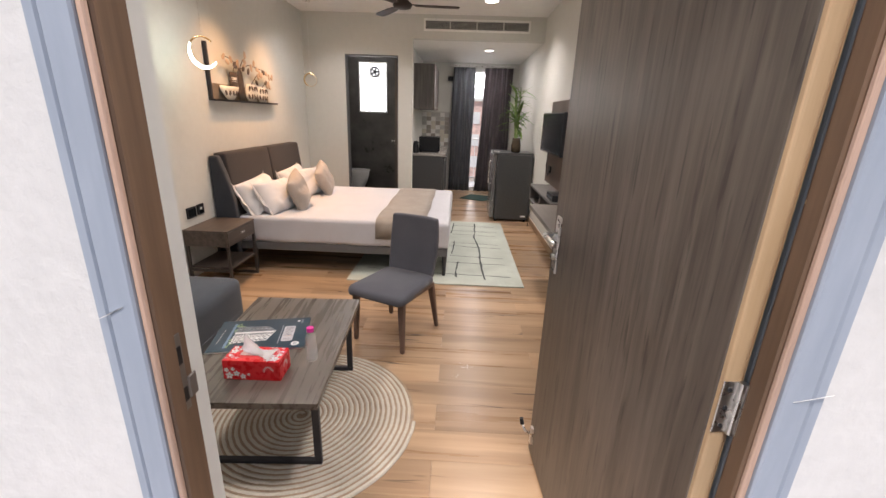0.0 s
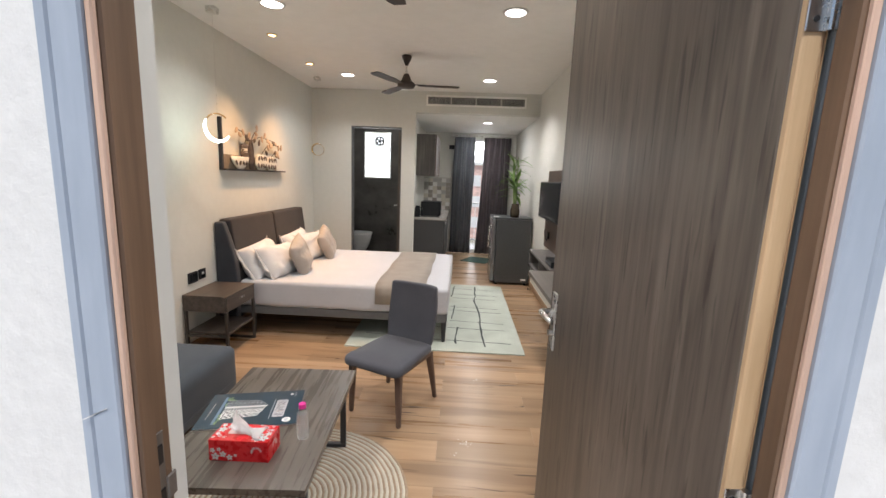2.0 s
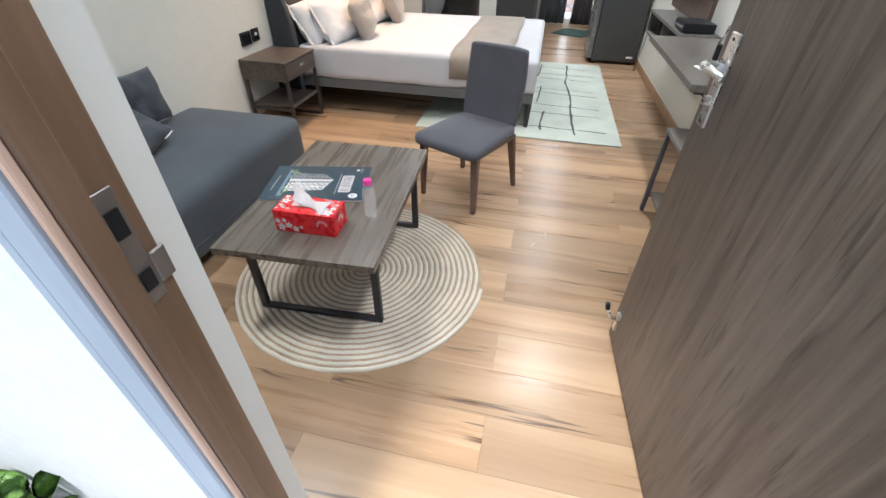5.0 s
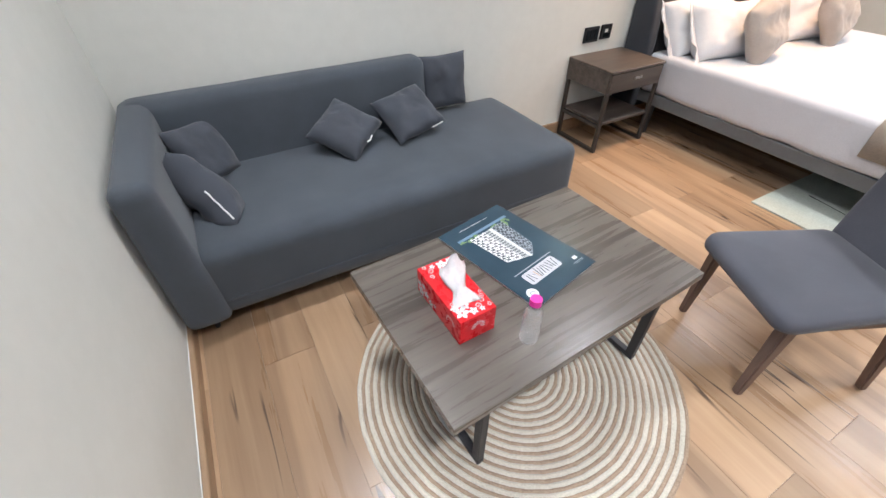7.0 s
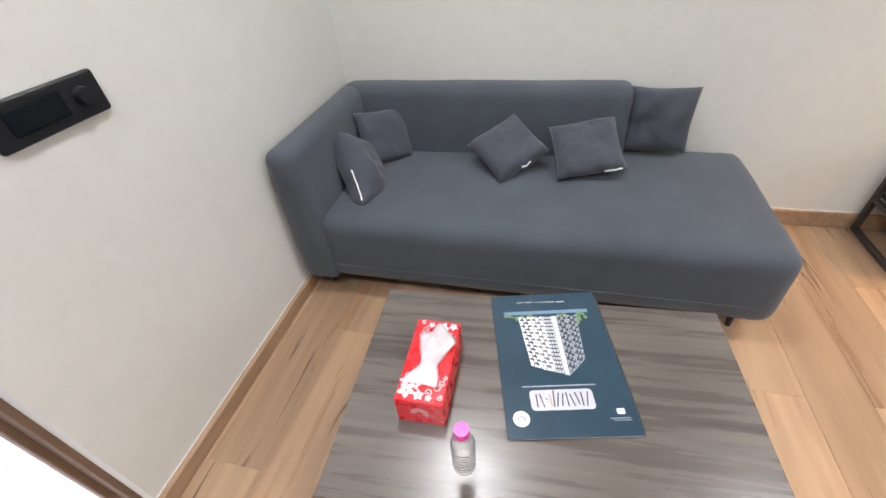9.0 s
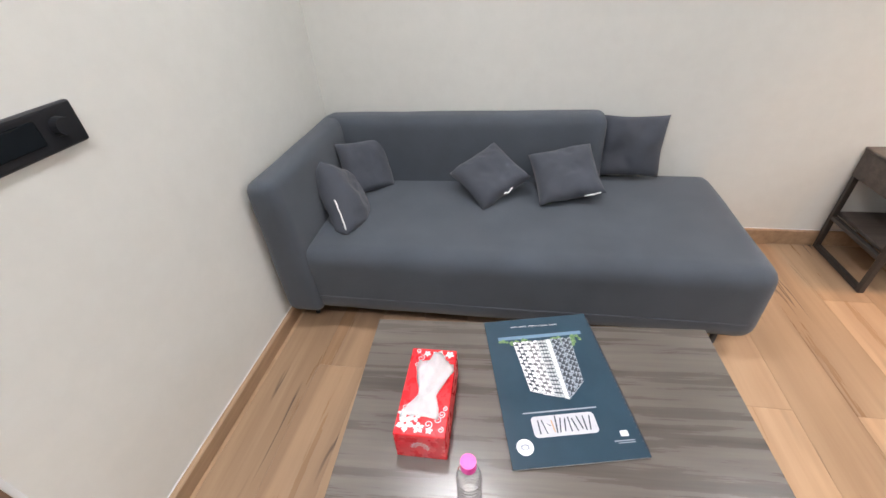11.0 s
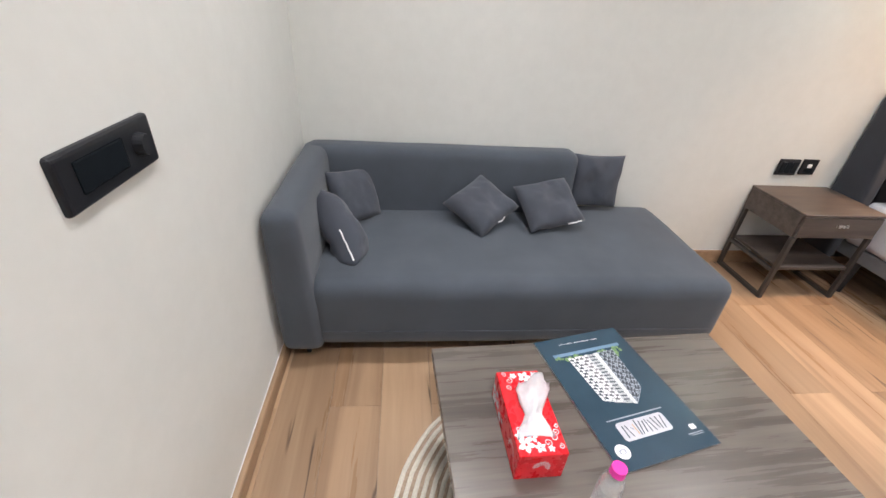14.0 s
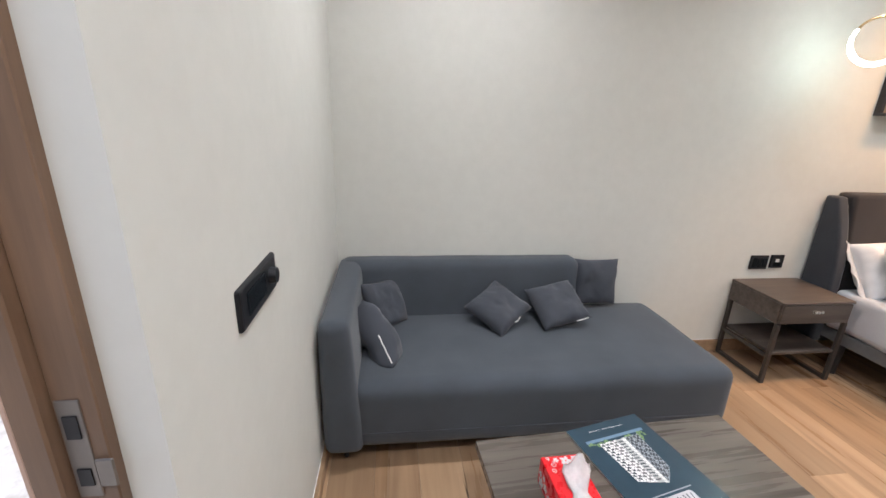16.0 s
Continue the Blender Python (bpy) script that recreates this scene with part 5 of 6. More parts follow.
def chair_seat():
    """A padded seat: rounded corners, tapering to the back, crowned, its front edge rolled down."""
    bm = bmesh.new()
    rings = []
    for inset, z in ((0.012, 0.358), (0.002, 0.366), (0.0, 0.382), (0.003, 0.396), (0.012, 0.405), (0.03, 0.410), (0.09, 0.413), (0.16, 0.414)):
        ring = []
        hx, hy, r = 0.218 - inset, 0.234 - inset, max(0.048 - inset * 0.5, 0.02)
        for cx, cy, a0 in ((hx - r, hy - r, 0), (r - hx, hy - r, 90), (r - hx, r - hy, 180), (hx - r, r - hy, 270)):
            for k in range(8):
                a = radians(a0 + 90 * k / 7)
                x, y = cx + r * math.cos(a), cy + r * math.sin(a) - 0.028
                if y > 0:
                    x *= 1 - 0.12 * y / 0.2
                drop = 0.016 * max(0.0, (-y - 0.12) / 0.14) ** 2
                ring.append(bm.verts.new((x, y, z - drop)))
        rings.append(ring)
    for a, b in zip(rings, rings[1:]):
        for k in range(32):
            bm.faces.new((a[k], a[(k + 1) % 32], b[(k + 1) % 32], b[k]))
    bm.faces.new(rings[-1])
    bm.faces.new(rings[0][::-1])
    return bm


part("seat", chair_seat(), M_CHAIR, ch, "", True)


def chair_back():
    bm = soft_box(-0.19, 0.19, -0.02, 0.022, 0.385, 0.80, 0.018, lump=0.002, seed=6)
    bmesh.ops.subdivide_edges(bm, edges=[e for e in bm.edges if e.calc_length() > 0.05], cuts=1, use_grid_fill=True)
    for v in bm.verts:
        k = (v.co.z - 0.385) / 0.415
        v.co.y += 0.205 + 0.055 * k + 0.012 * math.sin(k * math.pi) - 0.35 * v.co.x ** 2
        v.co.x *= 0.94 + 0.06 * math.sin(min(k, 1) * math.pi)
        if k > 0.75:
            v.co.z -= 0.9 * max(0, abs(v.co.x) - 0.1) ** 2
    return bm


part("backrest", chair_back(), M_CHAIR, ch, "", True)
part("seat_frame", box(-0.195, 0.195, -0.225, 0.195, 0.335, 0.36, 0.005, 2), M_WALNUT, ch)
for x, y, dx, dy in ((-0.175, -0.20, -0.010, -0.004), (0.175, -0.20, 0.010, -0.004), (-0.172, 0.175, -0.026, 0.06), (0.172, 0.175, 0.026, 0.06)):
    bm = bmesh.new()
    r = bmesh.ops.create_cube(bm, size=1.0)
    for v in bm.verts:
        topv = v.co.z > 0
        s = 0.042 if topv else 0.026
        v.co = Vector((x + v.co.x * s + (0 if topv else dx), y + v.co.y * s + (0 if topv else dy), 0.358 if topv else 0.0))
    bmesh.ops.bevel(bm, geom=bm.edges[:], offset=0.005, segments=2, affect="EDGES")
    part("leg", bm, M_WALNUT, ch)

# ---- nightstand ----
ns = thing("nightstand", pose(XL + 0.004, 2.478, 0), "brown wooden nightstand with drawer and open lower shelf", "nightstand")
ND, NW, NZ = 0.364, 0.456, 0.52
part("body", box(0.0, ND - 0.014, 0.0, NW, NZ - 0.135, NZ - 0.016, 0.002, 1), M_NIGHT, ns)
part("top", box(-0.0, ND + 0.004, -0.004, NW + 0.004, NZ - 0.0155, NZ, 0.003, 1), M_NIGHT, ns)
dr = part("drawer", box(ND - 0.013, ND + 0.002, 0.008, NW - 0.008, NZ - 0.132, NZ - 0.02, 0.002, 1), M_NIGHT, ns)
part("handle", box(ND + 0.002, ND + 0.014, NW / 2 - 0.03, NW / 2 + 0.03, NZ - 0.068, NZ - 0.052, 0.003, 2), M_CHROME, dr, "small steel pull")
for y in (0.0, NW - 0.024):
    for x in (0.004, ND - 0.022):
        part("leg", box(x, x + 0.022, y, y + 0.024, 0.0, NZ - 0.136, 0.002, 1), M_TAUPEMETAL, ns)
    part("foot_rail", box(0.026, ND - 0.022, y, y + 0.024, 0.0, 0.022, 0.002, 1), M_TAUPEMETAL, ns)
    part("shelf_rail", box(0.026, ND - 0.022, y, y + 0.024, 0.165, 0.185, 0.002, 1), M_TAUPEMETAL, ns)
part("lower_shelf", box(0.012, ND - 0.006, 0.026, NW - 0.026, 0.186, 0.204, 0.002, 1), M_NIGHT, ns)

# ---- bed ----
BY0, BY1, BXF = 3.01, 4.83, 0.295
bed = thing("bed", pose(0, 0, 0), "double bed with white sheet and dark upholstered headboard", "bed")
part("side_rail", box(-1.68, BXF - 0.01, BY0, BY0 + 0.035, 0.205, 0.28, 0.004, 1), M_GREYGAP, bed)
part("side_rail", box(-1.68, BXF - 0.01, BY1 - 0.035, BY1, 0.205, 0.28, 0.004, 1), M_GREYGAP, bed)
part("foot_rail", box(BXF - 0.045, BXF - 0.009, BY0 + 0.036, BY1 - 0.036, 0.205, 0.28, 0.004, 1), M_GREYGAP, bed)
part("slat_base", box(-1.68, BXF - 0.046, BY0 + 0.036, BY1 - 0.036, 0.25, 0.275), M_IRON, bed)
for x, y in ((BXF - 0.035, BY0 + 0.03), (BXF - 0.035, BY1 - 0.03), (-1.55, BY0 + 0.03), (-1.55, BY1 - 0.03)):
    part("leg", cyl((x, y, 0.0 if x < -1 else 0.012), (x, y, 0.225), 0.016, 0.026, 8), M_IRON, bed)


def mattress_mesh():
    bm = soft_box(-1.66, BXF, BY0 - 0.006, BY1 + 0.006, 0.278, 0.525, 0.04, lump=0.004, seed=11)
    bmesh.ops.subdivide_edges(bm, edges=[e for e in bm.edges if e.calc_length() > 0.1], cuts=3, use_grid_fill=True)
    for v in bm.verts:
        if v.co.z < 0.45:
            v.co.y += 0.006 * math.sin(v.co.x * 23 + 2 * math.sin(v.co.x * 7)) * (0.45 - v.co.z) / 0.17 * (1 if v.co.y > 4 else -1)
            v.co.z += 0.008 * noise.noise(Vector((v.co.x * 5, v.co.y * 5, 0))) if v.co.z < 0.30 else 0
        else:
            v.co.z += 0.004 * noise.noise(Vector((v.co.x * 4, v.co.y * 4, 7)))
    return bm


part("sheeted_mattress", mattress_mesh(), M_SHEET, bed, "mattress in a white fitted sheet", True)
headboard = part("headboard", box(-1.80, -1.755, 2.97, 4.80, 0.10, 1.02, 0.012, 2), M_HEADSIDE, bed, "dark upholstered headboard")
for y0, y1 in ((3.03, 3.90), (3.91, 4.78)):
    bm = soft_box(-1.76, -1.645, y0, y1, 0.28, 1.085, 0.03, lump=0.003, seed=int(y0 * 10))
    for v in bm.verts:
        v.co.x -= 0.085 * max(0, (v.co.z - 0.35)) / 0.7
    part("pad", bm, M_HEAD, headboard, "brown-grey velvet pad", True)
wing = soft_box(-1.842, -1.66, 2.952, 3.024, 0.16, 1.065, 0.02, lump=0.002, seed=4)
for v in wing.verts:
    if v.co.x > -1.75:
        k = max(0, (v.co.z - 0.35)) / 0.7
        v.co.x -= 0.10 * k ** 1.6 - 0.03 * math.sin(min(k, 1) * math.pi)
part("wing", wing, M_HEADSIDE, headboard, "dark leatherette side wing", True)
runner = thing("bed_runner", pose(0, 0, 0), "taupe woven bed runner across the foot of the bed", "bed runner")


def runner_mesh():
    bm = bmesh.new()
    path = [(BY0 - 0.016, 0.36), (BY0 - 0.014, 0.50), (BY0 + 0.02, 0.531)] + [(BY0 + 0.02 + (BY1 - BY0 - 0.04) * k / 12, 0.533 + 0.002 * math.sin(k)) for k in range(1, 13)] + [(BY1 + 0.014, 0.50), (BY1 + 0.016, 0.36)]
    rows = []
    for y, z in path:
        rows.append([bm.verts.new((-0.385 + 0.46 * k / 6 + 0.006 * math.sin(y * 9), y, z)) for k in range(7)])
    for a, b in zip(rows, rows[1:]):
        for k in range(6):
            bm.faces.new((a[k], a[k + 1], b[k + 1], b[k]))
    bmesh.ops.recalc_face_normals(bm, faces=bm.faces[:])
    bmesh.ops.solidify(bm, geom=bm.faces[:], thickness=-0.006)
    return bm


runner_cloth = part("cloth", runner_mesh(), M_RUNNER, runner, "", True)
for hx in (-0.385, 0.075):
    line = [(BY0 - 0.016, 0.36), (BY0 - 0.014, 0.50), (BY0 + 0.02, 0.531)] + [(BY0 + 0.02 + (BY1 - BY0 - 0.04) * k / 12, 0.533 + 0.002 * math.sin(k)) for k in range(1, 13)]
    part("hem", tube([(hx + 0.006 * math.sin(y * 9), y, z) for y, z in line], 0.0045, 6), M_RUNNER, runner_cloth, "rolled edge", True)


def flange(w, h, seed, end, wide=0.028, n=17):
    """The open hem at one end of a pillowcase, standing in soft waves."""
    bm = bmesh.new()
    ring = []
    for k in range(n + 1):
        x, y = end, 2 * k / n - 1
        ring.append((x * w / 2 * (1 - 0.05 * (1 - y * y) * abs(x)), y * h / 2 * (1 - 0.05 * (1 - x * x) * abs(y))))
    rows = []
    for x, y in ring:
        d = Vector((x / w, y / h, 0)).normalized()
        wave = 0.022 * noise.noise(Vector((x * 17 + seed, y * 17, seed)))
        rows.append([bm.verts.new((x * 0.985, y * 0.985, 0)), bm.verts.new((x + d.x * wide * 0.5, y + d.y * wide * 0.5, wave)), bm.verts.new((x + d.x * wide, y + d.y * wide, 1.8 * wave))])
    for a, b in zip(rows, rows[1:]):
        for k in range(2):
            bm.faces.new((a[k], a[k + 1], b[k + 1], b[k]))
    bmesh.ops.recalc_face_normals(bm, faces=bm.faces[:])
    bmesh.ops.solidify(bm, geom=bm.faces[:], thickness=0.004)
    return bm


def bed_pillow(m, w, h, t, seed, mat, label, name="pillow", slump=0.0):
    p = thing(name, m, label, "pillow" if name == "pillow" else "cushion", "pillows on the bed")
    bm = pillow(w, h, t, 26, 0.05, seed)
    for v in bm.verts:
        crease = 0.012 * noise.noise(Vector((v.co.x * 9 + v.co.y * 5 + seed, v.co.y * 6, seed))) + 0.006 * noise.noise(Vector((v.co.x * 24, v.co.y * 13 + seed, 2)))
        v.co.z += (crease if name == "pillow" else 0.3 * crease) * (1 if v.co.z > 0 else -1) + slump * (v.co.y / h) ** 2
    cov = part("cover", bm, mat, p, "", True)
    if name == "pillow":
        for end in (-1, 1):
            hem = flange(w, h, seed, end)
            for v in hem.verts:
                v.co.z += slump * (v.co.y / h) ** 2
            part("flange", hem, mat, cov, "loose wavy hem", True)
    return p


for y, s in ((3.36, 1), (4.28, 5)):
    bed_pillow(facing((-1.60, y - 0.04, 0.66), (0.84, -0.05, 0.52), (-0.5, 0, 1), 3), 0.58, 0.35, 0.21, s, M_PILLOW, "plump white pillow leaning on the headboard", slump=0.08)
    bed_pillow(facing((-1.425, y + 0.0, 0.65), (0.80, -0.1, 0.58), (-0.5, 0, 1), -5), 0.56, 0.34, 0.20, s + 1, M_PILLOW, "plump white pillow leaning on another pillow", slump=0.06)
bed_pillow(facing((-1.235, 3.43, 0.70), (0.95, 0.05, 0.30), (-0.3, 0, 1), 20), 0.36, 0.36, 0.13, 7, M_BEIGE, "beige woven cushion leaning on the pillows", "cushion")
bed_pillow(facing((-1.235, 4.25, 0.70), (0.95, 0.05, 0.30), (-0.3, 0, 1), 22), 0.36, 0.36, 0.13, 8, M_BEIGE, "beige woven cushion leaning on the pillows", "cushion")

# ---- bedside rug: sage pile with dark broken lines ----
RX0, RX1, RY0, RY1 = -0.625, 1.0, 2.835, 5.21
brug = thing("area_rug", pose(0, 0, 0), "pale sage rug with irregular dark lines, partly under the bed", "rug")
part("rug_body", box(RX0, RX1, RY0, RY1, 0.0005, 0.011, 0.004, 2), M_RUG, brug)


def rug_line(pts, w):
    bm = bmesh.new()
    dense = []
    for (xa, ya), (xb, yb) in zip(pts, pts[1:]):
        for k in range(10):
            t = k / 10
            x, y = xa + (xb - xa) * t, ya + (yb - ya) * t
            dense.append((x + 0.012 * noise.noise(Vector((x * 6, y * 6, 1))), y + 0.012 * noise.noise(Vector((x * 6, y * 6, 9)))))
    dense.append(pts[-1])
    prev = None
    for i, (x, y) in enumerate(dense):
        xa, ya = dense[max(i - 1, 0)]
        xb, yb = dense[min(i + 1, len(dense) - 1)]
        d = Vector((xb - xa, yb - ya)).normalized()
        ww = w * (0.7 + 0.5 * noise.noise(Vector((x * 9, y * 9, 3))))
        row = [bm.verts.new((x - d.y * ww / 2 * s, y + d.x * ww / 2 * s, 0.0118)) for s in (1, -1)]
        if prev:
            bm.faces.new((prev[0], prev[1], row[1], row[0]))
        prev = row
    bmesh.ops.recalc_face_normals(bm, faces=bm.faces[:])
    if bm.faces[0].normal.z < 0:
        bmesh.ops.reverse_faces(bm, faces=bm.faces[:])
    part("woven_line", bm, M_RUGLINE, brug, "dark woven line")


for pts, w in (([(0.65, 2.97), (0.63, 3.45), (0.635, 3.9), (0.60, 4.4), (0.62, 5.1)], 0.024), ([(0.38, 3.0), (0.37, 3.2), (0.40, 3.45)], 0.022), ([(0.33, 3.7), (0.345, 4.2)], 0.018),
               ([(0.30, 4.55), (0.33, 5.1)], 0.018), ([(-0.02, 2.98), (0.04, 3.5)], 0.02), ([(-0.2, 2.95), (-0.17, 3.3)], 0.018)):
    rug_line(pts, w)
for y, x0, x1 in ((3.08, 0.05, 0.90), (3.42, -0.1, 0.88), (3.62, 0.3, 0.88), (3.98, 0.28, 0.89), (4.12, 0.3, 0.87), (4.5, 0.32, 0.86), (4.68, 0.28, 0.90), (4.95, 0.3, 0.88), (3.15, -0.5, -0.25)):
    rug_line([(x0, y + 0.02), ((x0 + x1) / 2, y), (x1, y - 0.02)], 0.015)

# ---- wall art over the bed ----
art = thing("wall_art", pose(XL, 3.10, 1.52), "relief wall art of patterned vases and dried leaves on a ledge", "wall art")
part("ledge", box(0.0, 0.06, 0.0, 1.30, 0.006, 0.022, 0.002, 1), M_IRON, art)
part("back_panel", box(0.0, 0.006, 0.03, 1.17, 0.022, 0.155, 0.001, 1), M_TAUPE, art, "low taupe back panel")
part("upright", box(0.0, 0.032, 0.0, 0.026, 0.022, 0.48, 0.002, 1), M_IRON, art)


def art_vase(name, y, prof, mat, rows=0, cols=0, flat=0.17):
    """A half-deep vase; rows and cols give raised dark ovals on its front."""
    bm = lathe(prof, 26)
    for v in bm.verts:
        v.co.x *= flat
    o = part(name, bm, mat, art, "", True, pose(0.032, y, 0.022))
    top = prof[-1][1]
    for i in range(rows):
        for j in range(cols):
            z = top * (i + 0.6) / (rows + 0.15)
            r = [a[0] + (b[0] - a[0]) * (z - a[1]) / (b[1] - a[1]) for a, b in zip(prof, prof[1:]) if a[1] <= z <= b[1]][0]
            yy = ((j + 0.5 + 0.25 * (i % 2)) / (cols + 0.25) * 2 - 1) * r * 0.92
            xx = flat * math.sqrt(max(r * r - yy * yy, 0))
            bm = bmesh.new()
            bmesh.ops.create_uvsphere(bm, u_segments=10, v_segments=6, radius=0.025, matrix=Matrix.Translation((xx, yy, z)) @ Matrix.Rotation(0.5 * (-1) ** (i + j), 4, "X") @ Matrix.Diagonal((0.2, 0.75, 1.15, 1)))
            part("spot", bm, M_ARTBROWN, o, "", True)
    return o


art_vase("low_bowl", 0.31, [(0.05, 0.0), (0.10, 0.03), (0.155, 0.085), (0.165, 0.12), (0.14, 0.122)], M_ARTWHITE, 1, 4)
art_vase("stacked_vase", 0.40, [(0.05, 0.10), (0.075, 0.13), (0.07, 0.17), (0.045, 0.185), (0.07, 0.215), (0.06, 0.25)], M_ARTBROWN, 0, 0, 0.25)
art_vase("waist", 0.40, [(0.066, 0.165), (0.044, 0.18), (0.044, 0.192), (0.062, 0.205)], M_ARTWHITE, 0, 0, 0.30)
art_vase("slim_vase", 0.53, [(0.045, 0.0), (0.052, 0.08), (0.058, 0.19), (0.045, 0.26), (0.018, 0.30)], M_ARTBROWN)
art_vase("round_vase", 0.74, [(0.08, 0.0), (0.125, 0.05), (0.13, 0.11), (0.09, 0.16), (0.07, 0.165)], M_ARTWHITE, 2, 4)
art_vase("wide_vase", 0.98, [(0.07, 0.0), (0.12, 0.045), (0.13, 0.10), (0.10, 0.145), (0.07, 0.15)], M_ARTWHITE, 2, 4)
rng = random.Random(12)
for y0, z0, y1, z1 in ((0.53, 0.30, 0.22, 0.40), (0.40, 0.26, 0.46, 0.38), (0.53, 0.30, 0.62, 0.42), (0.53, 0.31, 0.86, 0.36), (0.74, 0.18, 0.95, 0.31), (0.86, 0.36, 1.20, 0.27), (0.98, 0.17, 1.12, 0.21)):
    part("stem", tube([(0.03, y0, z0), (0.045, (y0 + y1) / 2, (z0 + z1) / 2 + 0.03), (0.05, y1, z1)], 0.004, 6), M_ARTBROWN, art)
    for k in range(4):
        t = 0.4 + 0.2 * k
        cy, cz = y0 + (y1 - y0) * t, z0 + (z1 - z0) * t + rng.uniform(-0.03, 0.04)
        bm = bmesh.new()
        bmesh.ops.create_uvsphere(bm, u_segments=10, v_segments=7, radius=1, matrix=Matrix.Translation((0.055, cy, cz)) @ Matrix.Rotation(rng.uniform(0, 3), 4, "X") @ Matrix.Diagonal((0.008, 0.022, 0.036, 1)))
        part("petal", bm, M_ARTTAN if k % 4 else M_ARTBROWN, art, "", True)

# ---- sockets and switch plate ----
for y0, y1, z0, z1 in ((2.565, 2.685, 0.585, 0.675), (2.705, 2.795, 0.592, 0.678)):
    so = thing("wall_socket", pose(XL, y0, z0), "black wall socket beside the headboard", "socket", "bedside sockets")
    part("plate", box(0, 0.012, 0, y1 - y0, 0, z1 - z0, 0.004, 2), M_BLACK, so)
    if y1 - y0 < 0.1:
        part("toggle", box(0.012, 0.016, 0.03, 0.055, 0.04, 0.06, 0.001, 1), M_WHITE, so)
        part("socket_face", box(0.012, 0.014, 0.02, 0.07, 0.012, 0.034, 0.002, 1), M_GLOSSBLACK, so)
    else:
        for k in range(3):
            part("rocker", box(0.012, 0.015, 0.012 + k * 0.034, 0.042 + k * 0.034, 0.015, 0.075, 0.002, 1), M_GLOSSBLACK, so)
sw = thing("switch_plate", pose(-0.650, YN - 0.010, 1.018), "black switch plate with card slot on the entrance wall", "switch")
part("plate", box(0, 0.252, 0, 0.020, 0, 0.09, 0.009, 3), M_BLACK, sw)
part("card_slot", box(0.095, 0.215, 0.019, 0.0225, 0.022, 0.072, 0.003, 2), M_GLOSSBLACK, sw)
part("knob", cyl((0.052, 0.018, 0.047), (0.052, 0.036, 0.047), 0.021, 0.018, 20), M_BLACK, sw, "round black knob")

# ---- pendants, fan, vent, downlights ----


def moon(x, y, z, r, lit, turn, label):
    p = thing("pendant_lamp", pose(x, y, CEIL), label, "pendant lamp", "ring pendants by the bed")
    part("canopy", box(-0.035, 0.035, -0.035, 0.035, -0.045, 0.0, 0.006, 2), M_CHROME, p)
    part("cord", cyl((0, 0, -0.045), (0, 0, z + r - CEIL), 0.0013, n=6), M_CHROME, p)
    dz = z - CEIL
    c = lambda a, rr=r: (rr * math.cos(a) * math.cos(turn), rr * math.cos(a) * math.sin(turn), dz + rr * math.sin(a))
    a0, a1 = radians(150 if lit else 60), radians(325 if lit else 250)
    n = 26
    part("light_ring", tube([c(a0 + (a1 - a0) * k / n) for k in range(n + 1)], [0.004 + (0.009 if lit else 0.006) * math.sin(math.pi * min(k + 2, n + 2) / (n + 4)) for k in range(n + 1)], 12), M_MOON if lit else M_BRASS, p, "glowing crescent" if lit else "", True)
    b0, b1 = (radians(50), a0 + 0.08) if lit else (a1 - 0.06, a0 + 2 * math.pi + 0.06)
    part("brass_ring", tube([c(b0 + (b1 - b0) * k / n) for k in range(n + 1)], 0.006 if lit else 0.003, 10), M_BRASS, p, "polished brass half ring", True)
    return p


moon(-1.585, 2.664, 1.858, 0.106, True, radians(62), "brass ring pendant with glowing white crescent beside the bed")
moon(-1.532, 4.826, 1.838, 0.075, False, radians(20), "thin brass ring pendant with gilt crescent, unlit")



def ceiling_fan(x, y, turn):
    """Conical canopy, short rod, bell-shaped motor and three slim blades."""
    cf = thing("ceiling_fan", pose(x, y, CEIL), "dark brown three-blade ceiling fan at rest", "ceiling fan", "ceiling fans")
    part("canopy", lathe([(0.012, -0.10), (0.020, -0.088), (0.046, -0.03), (0.052, -0.008), (0.04, 0.0)], 24), M_FAN, cf, "", True)
    part("downrod", cyl((0, 0, -0.19), (0, 0, -0.095), 0.010, n=12), M_CHROME, cf, "short pale steel rod")
    part("motor", lathe([(0.02, -0.318), (0.078, -0.312), (0.092, -0.292), (0.088, -0.272), (0.052, -0.245), (0.036, -0.205), (0.024, -0.18)], 30), M_FAN, cf, "", True)
    outl = [(0.12, -0.032), (0.26, -0.052), (0.50, -0.058), (0.545, -0.042), (0.545, 0.034), (0.50, 0.048), (0.26, 0.046), (0.12, 0.028)]
    for k in range(3):
        b = part("blade", prism(outl, -0.004, 0.004, 0.002), M_FAN, cf, "", False, pose(0, 0, -0.288, 0, 0, turn + 120 * k) @ pose(0, 0, 0, 4, 0, 0))
        part("blade_bracket", box(0.07, 0.19, -0.018, 0.018, 0.004, 0.010, 0.002, 1), M_FAN, b)
    return cf


ceiling_fan(-0.244, 3.79, 5)
ceiling_fan(-0.20, 1.28, 70)

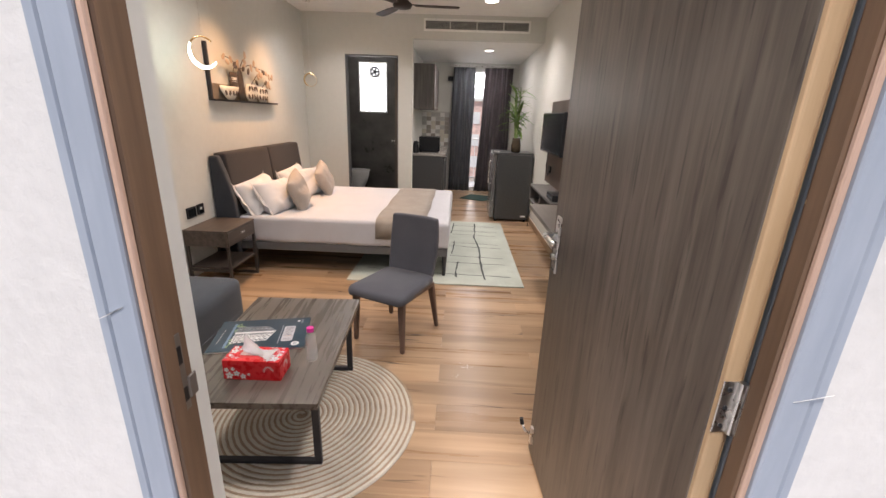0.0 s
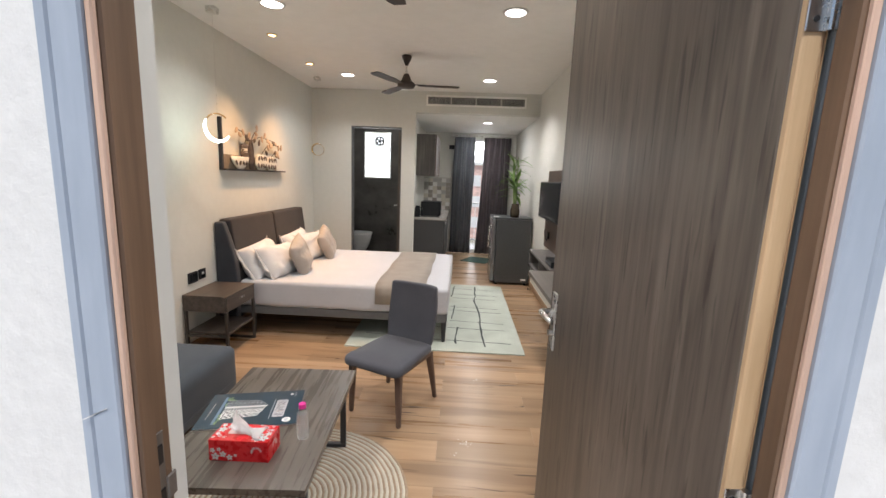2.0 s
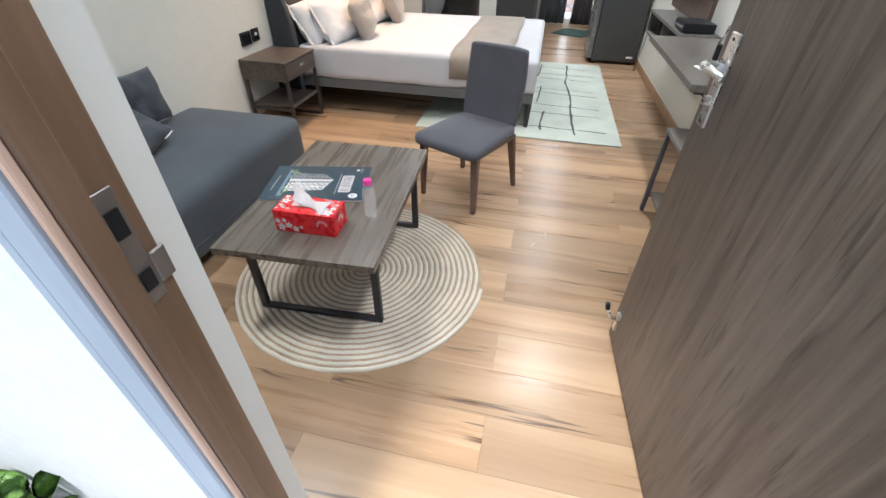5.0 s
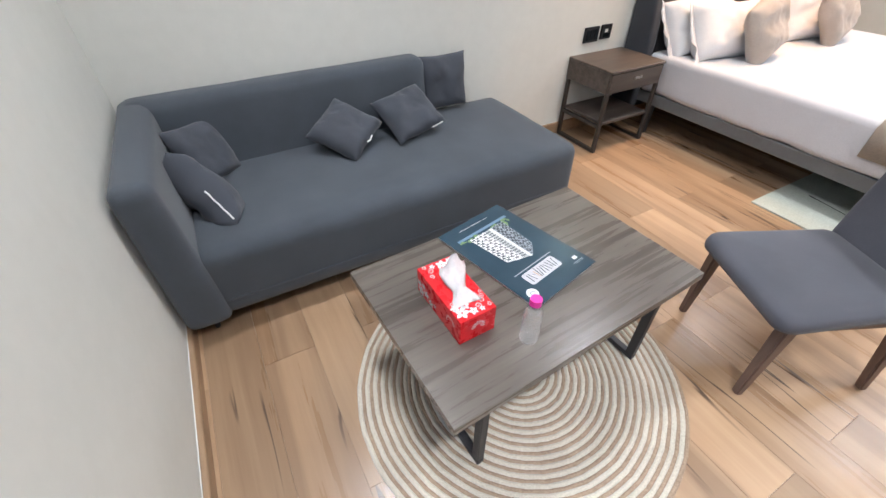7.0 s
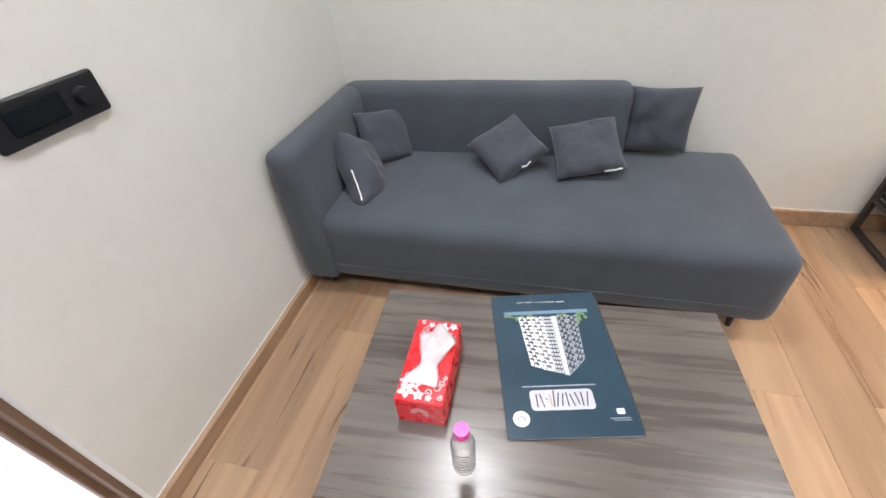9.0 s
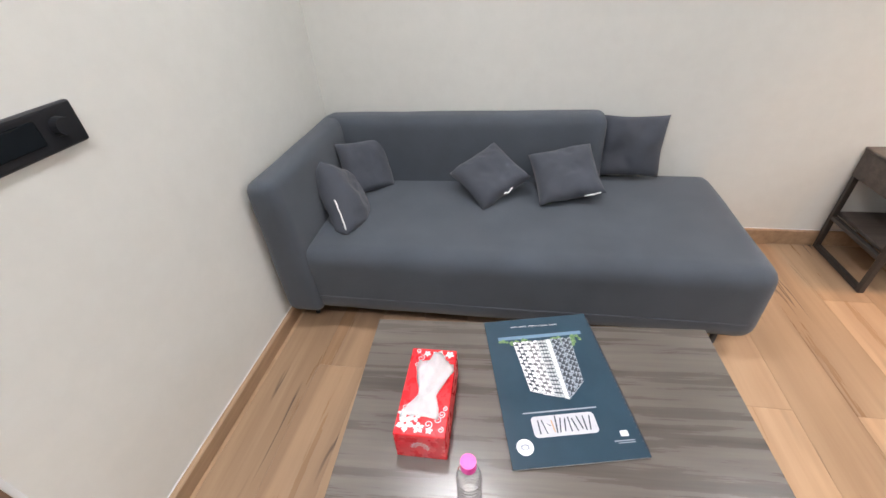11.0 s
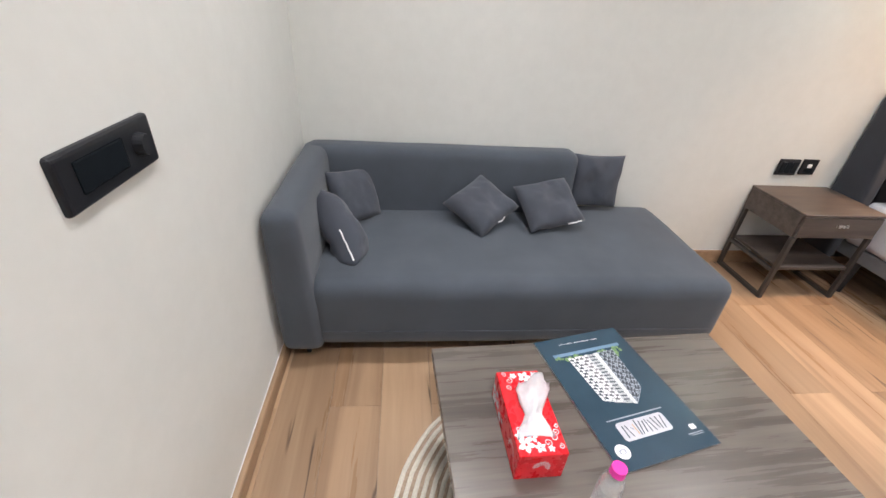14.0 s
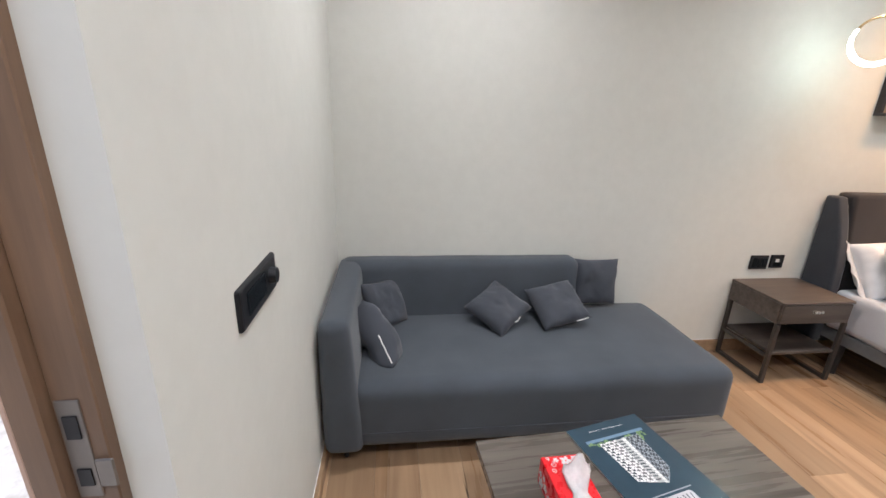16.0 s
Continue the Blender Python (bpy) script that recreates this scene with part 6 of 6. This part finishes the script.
vent = thing("ac_vent", pose(-0.187, YF, 2.544), "long white air-conditioning grille above the alcove", "air vent")
VW, VH = 1.42, 0.15
part("frame", wall_with_holes("x", 0, VW, 0, VH, -0.014, 0, [(0.025, VW - 0.025, 0.025, VH - 0.025)]), plain("vent_white", (0.86, 0.85, 0.82), 0.5), vent)
part("backing", box(0.02, VW - 0.02, -0.002, 0.0, 0.02, VH - 0.02), M_IRON, vent)
for k in range(7):
    part("slat", box(0.025, VW - 0.025, -0.011, -0.006, -0.0024, 0.0024), plain("vent_grey", (0.42, 0.41, 0.385), 0.5) if k == 0 else bpy.data.materials["vent_grey"], vent, "", False, pose(0, 0, 0.032 + k * 0.0143))
for k in (1, 2, 3):
    part("mullion", box(k * VW / 4 - 0.008, k * VW / 4 + 0.008, -0.013, -0.003, 0.025, VH - 0.025), plain("vent_bar", (0.55, 0.54, 0.5), 0.5) if k == 1 else bpy.data.materials["vent_bar"], vent)


def downlight(x, y, z, r):
    d = thing("downlight", pose(x, y, z), "round white recessed LED downlight, lit", "ceiling light", "recessed downlights")
    part("rim", lathe([(r, -0.008), (r + 0.018, -0.006), (r + 0.02, 0.0), (r, 0.0)], 30, False), M_WHITE, d, "", True)
    part("diffuser", lathe([(0.004, -0.007), (r, -0.006), (r, -0.001), (0.004, -0.001)], 30), M_LED, d, "glowing white diffuser")


for x, y, watts in DOWNLIGHTS:
    downlight(x, y, CEIL, 0.075)
downlight(0.75, 6.35, 2.45, 0.065)
for y in (3.27, 4.21):
    d = thing("spotlight", pose(-1.40, y, CEIL), "small recessed amber spotlight near the wall", "ceiling light", "wall-washing spots")
    part("rim", lathe([(0.032, -0.006), (0.045, -0.004), (0.046, 0), (0.032, 0)], 24, False), M_BRASS, d, "", True)
    part("lens", lathe([(0.003, -0.004), (0.032, -0.004), (0.032, 0), (0.003, 0)], 24), M_AMBER, d)

# ---- potted greenery outside the door ----
pot = thing("potted_plant", pose(-0.78, -0.30, -0.012), "low leafy green plant in a grey pot outside the door", "plant")
part("pot", lathe([(0.10, 0.0), (0.13, 0.02), (0.15, 0.22), (0.14, 0.225)], 24), plain("grey_pot", (0.55, 0.56, 0.57), 0.6), pot, "", True)
rng = random.Random(31)
for k in range(120):
    lf = new("leaf", leafmesh)
    lf.parent = pot
    ln = rng.uniform(0.05, 0.10)
    lf.matrix_basis = pose(rng.uniform(-0.15, 0.15), rng.uniform(-0.12, 0.15), rng.uniform(0.2, 0.32), rng.uniform(-30, 30), rng.uniform(-60, 5), rng.uniform(0, 360)) @ Matrix.Diagonal((ln, ln * 4.0, ln, 1))

# ---- laminate floor: separate planks laid along x, in staggered rows ----
floor = thing("floor", pose(0, 0, 0), "honey oak laminate planks with dark splits and knots", "floor", kind="structure")
PW, PL, GAP = 0.188, 1.145, 0.0006
full = None
rng = random.Random(5)
y = 0.25 - 2 * PW
row = 0
while y < YB:
    y1 = min(y + PW, YB + 0.05)
    x = -0.85 - 2 * PL + (PL / 2 if row % 2 else 0.0)
    while x < XR:
        xa, xb = max(x, XL), min(x + PL, XR)
        if xb - xa > 0.02:
            whole = xb - xa > PL - 1e-4 and y1 - y > PW - 1e-4
            if y > YF + 0.05 and xb < KXC:
                x += PL
                continue
            if y > YF + 0.05:
                xa = max(xa, KXC)
                whole = False
            if whole and full:
                p = new("plank", full)
                p.parent = floor
            else:
                p = part("plank", box(-(xb - xa) / 2 + GAP / 2, (xb - xa) / 2 - GAP / 2, -(y1 - y) / 2 + GAP / 2, (y1 - y) / 2 - GAP / 2, -0.009, 0.0, 0.0004, 1), M_PLANK, floor)
                if whole:
                    full = p.data
            p.matrix_basis = pose((xa + xb) / 2, (y + y1) / 2, 0)
        x += PL
    y = y1
    row += 1
rng = random.Random(17)
for cx, cy, count, spread in ((0.46, 1.55, 14, 0.028), (0.55, 2.34, 7, 0.02), (0.40, 1.46, 4, 0.02)):
    for k in range(count):
        x, y, r = cx + rng.gauss(0, spread * 0.6), cy + rng.gauss(0, spread * 0.5), rng.uniform(0.0015, 0.0055)
        part("paint_fleck", prism([(x + r * math.cos(a) * rng.uniform(0.5, 1.2), y + r * math.sin(a) * rng.uniform(0.5, 1.2)) for a in [i * math.pi / 4 for i in range(8)]], 0.0, 0.0006 + 0.0001 * k), M_FLECK, floor, "pale fleck of dried paint")
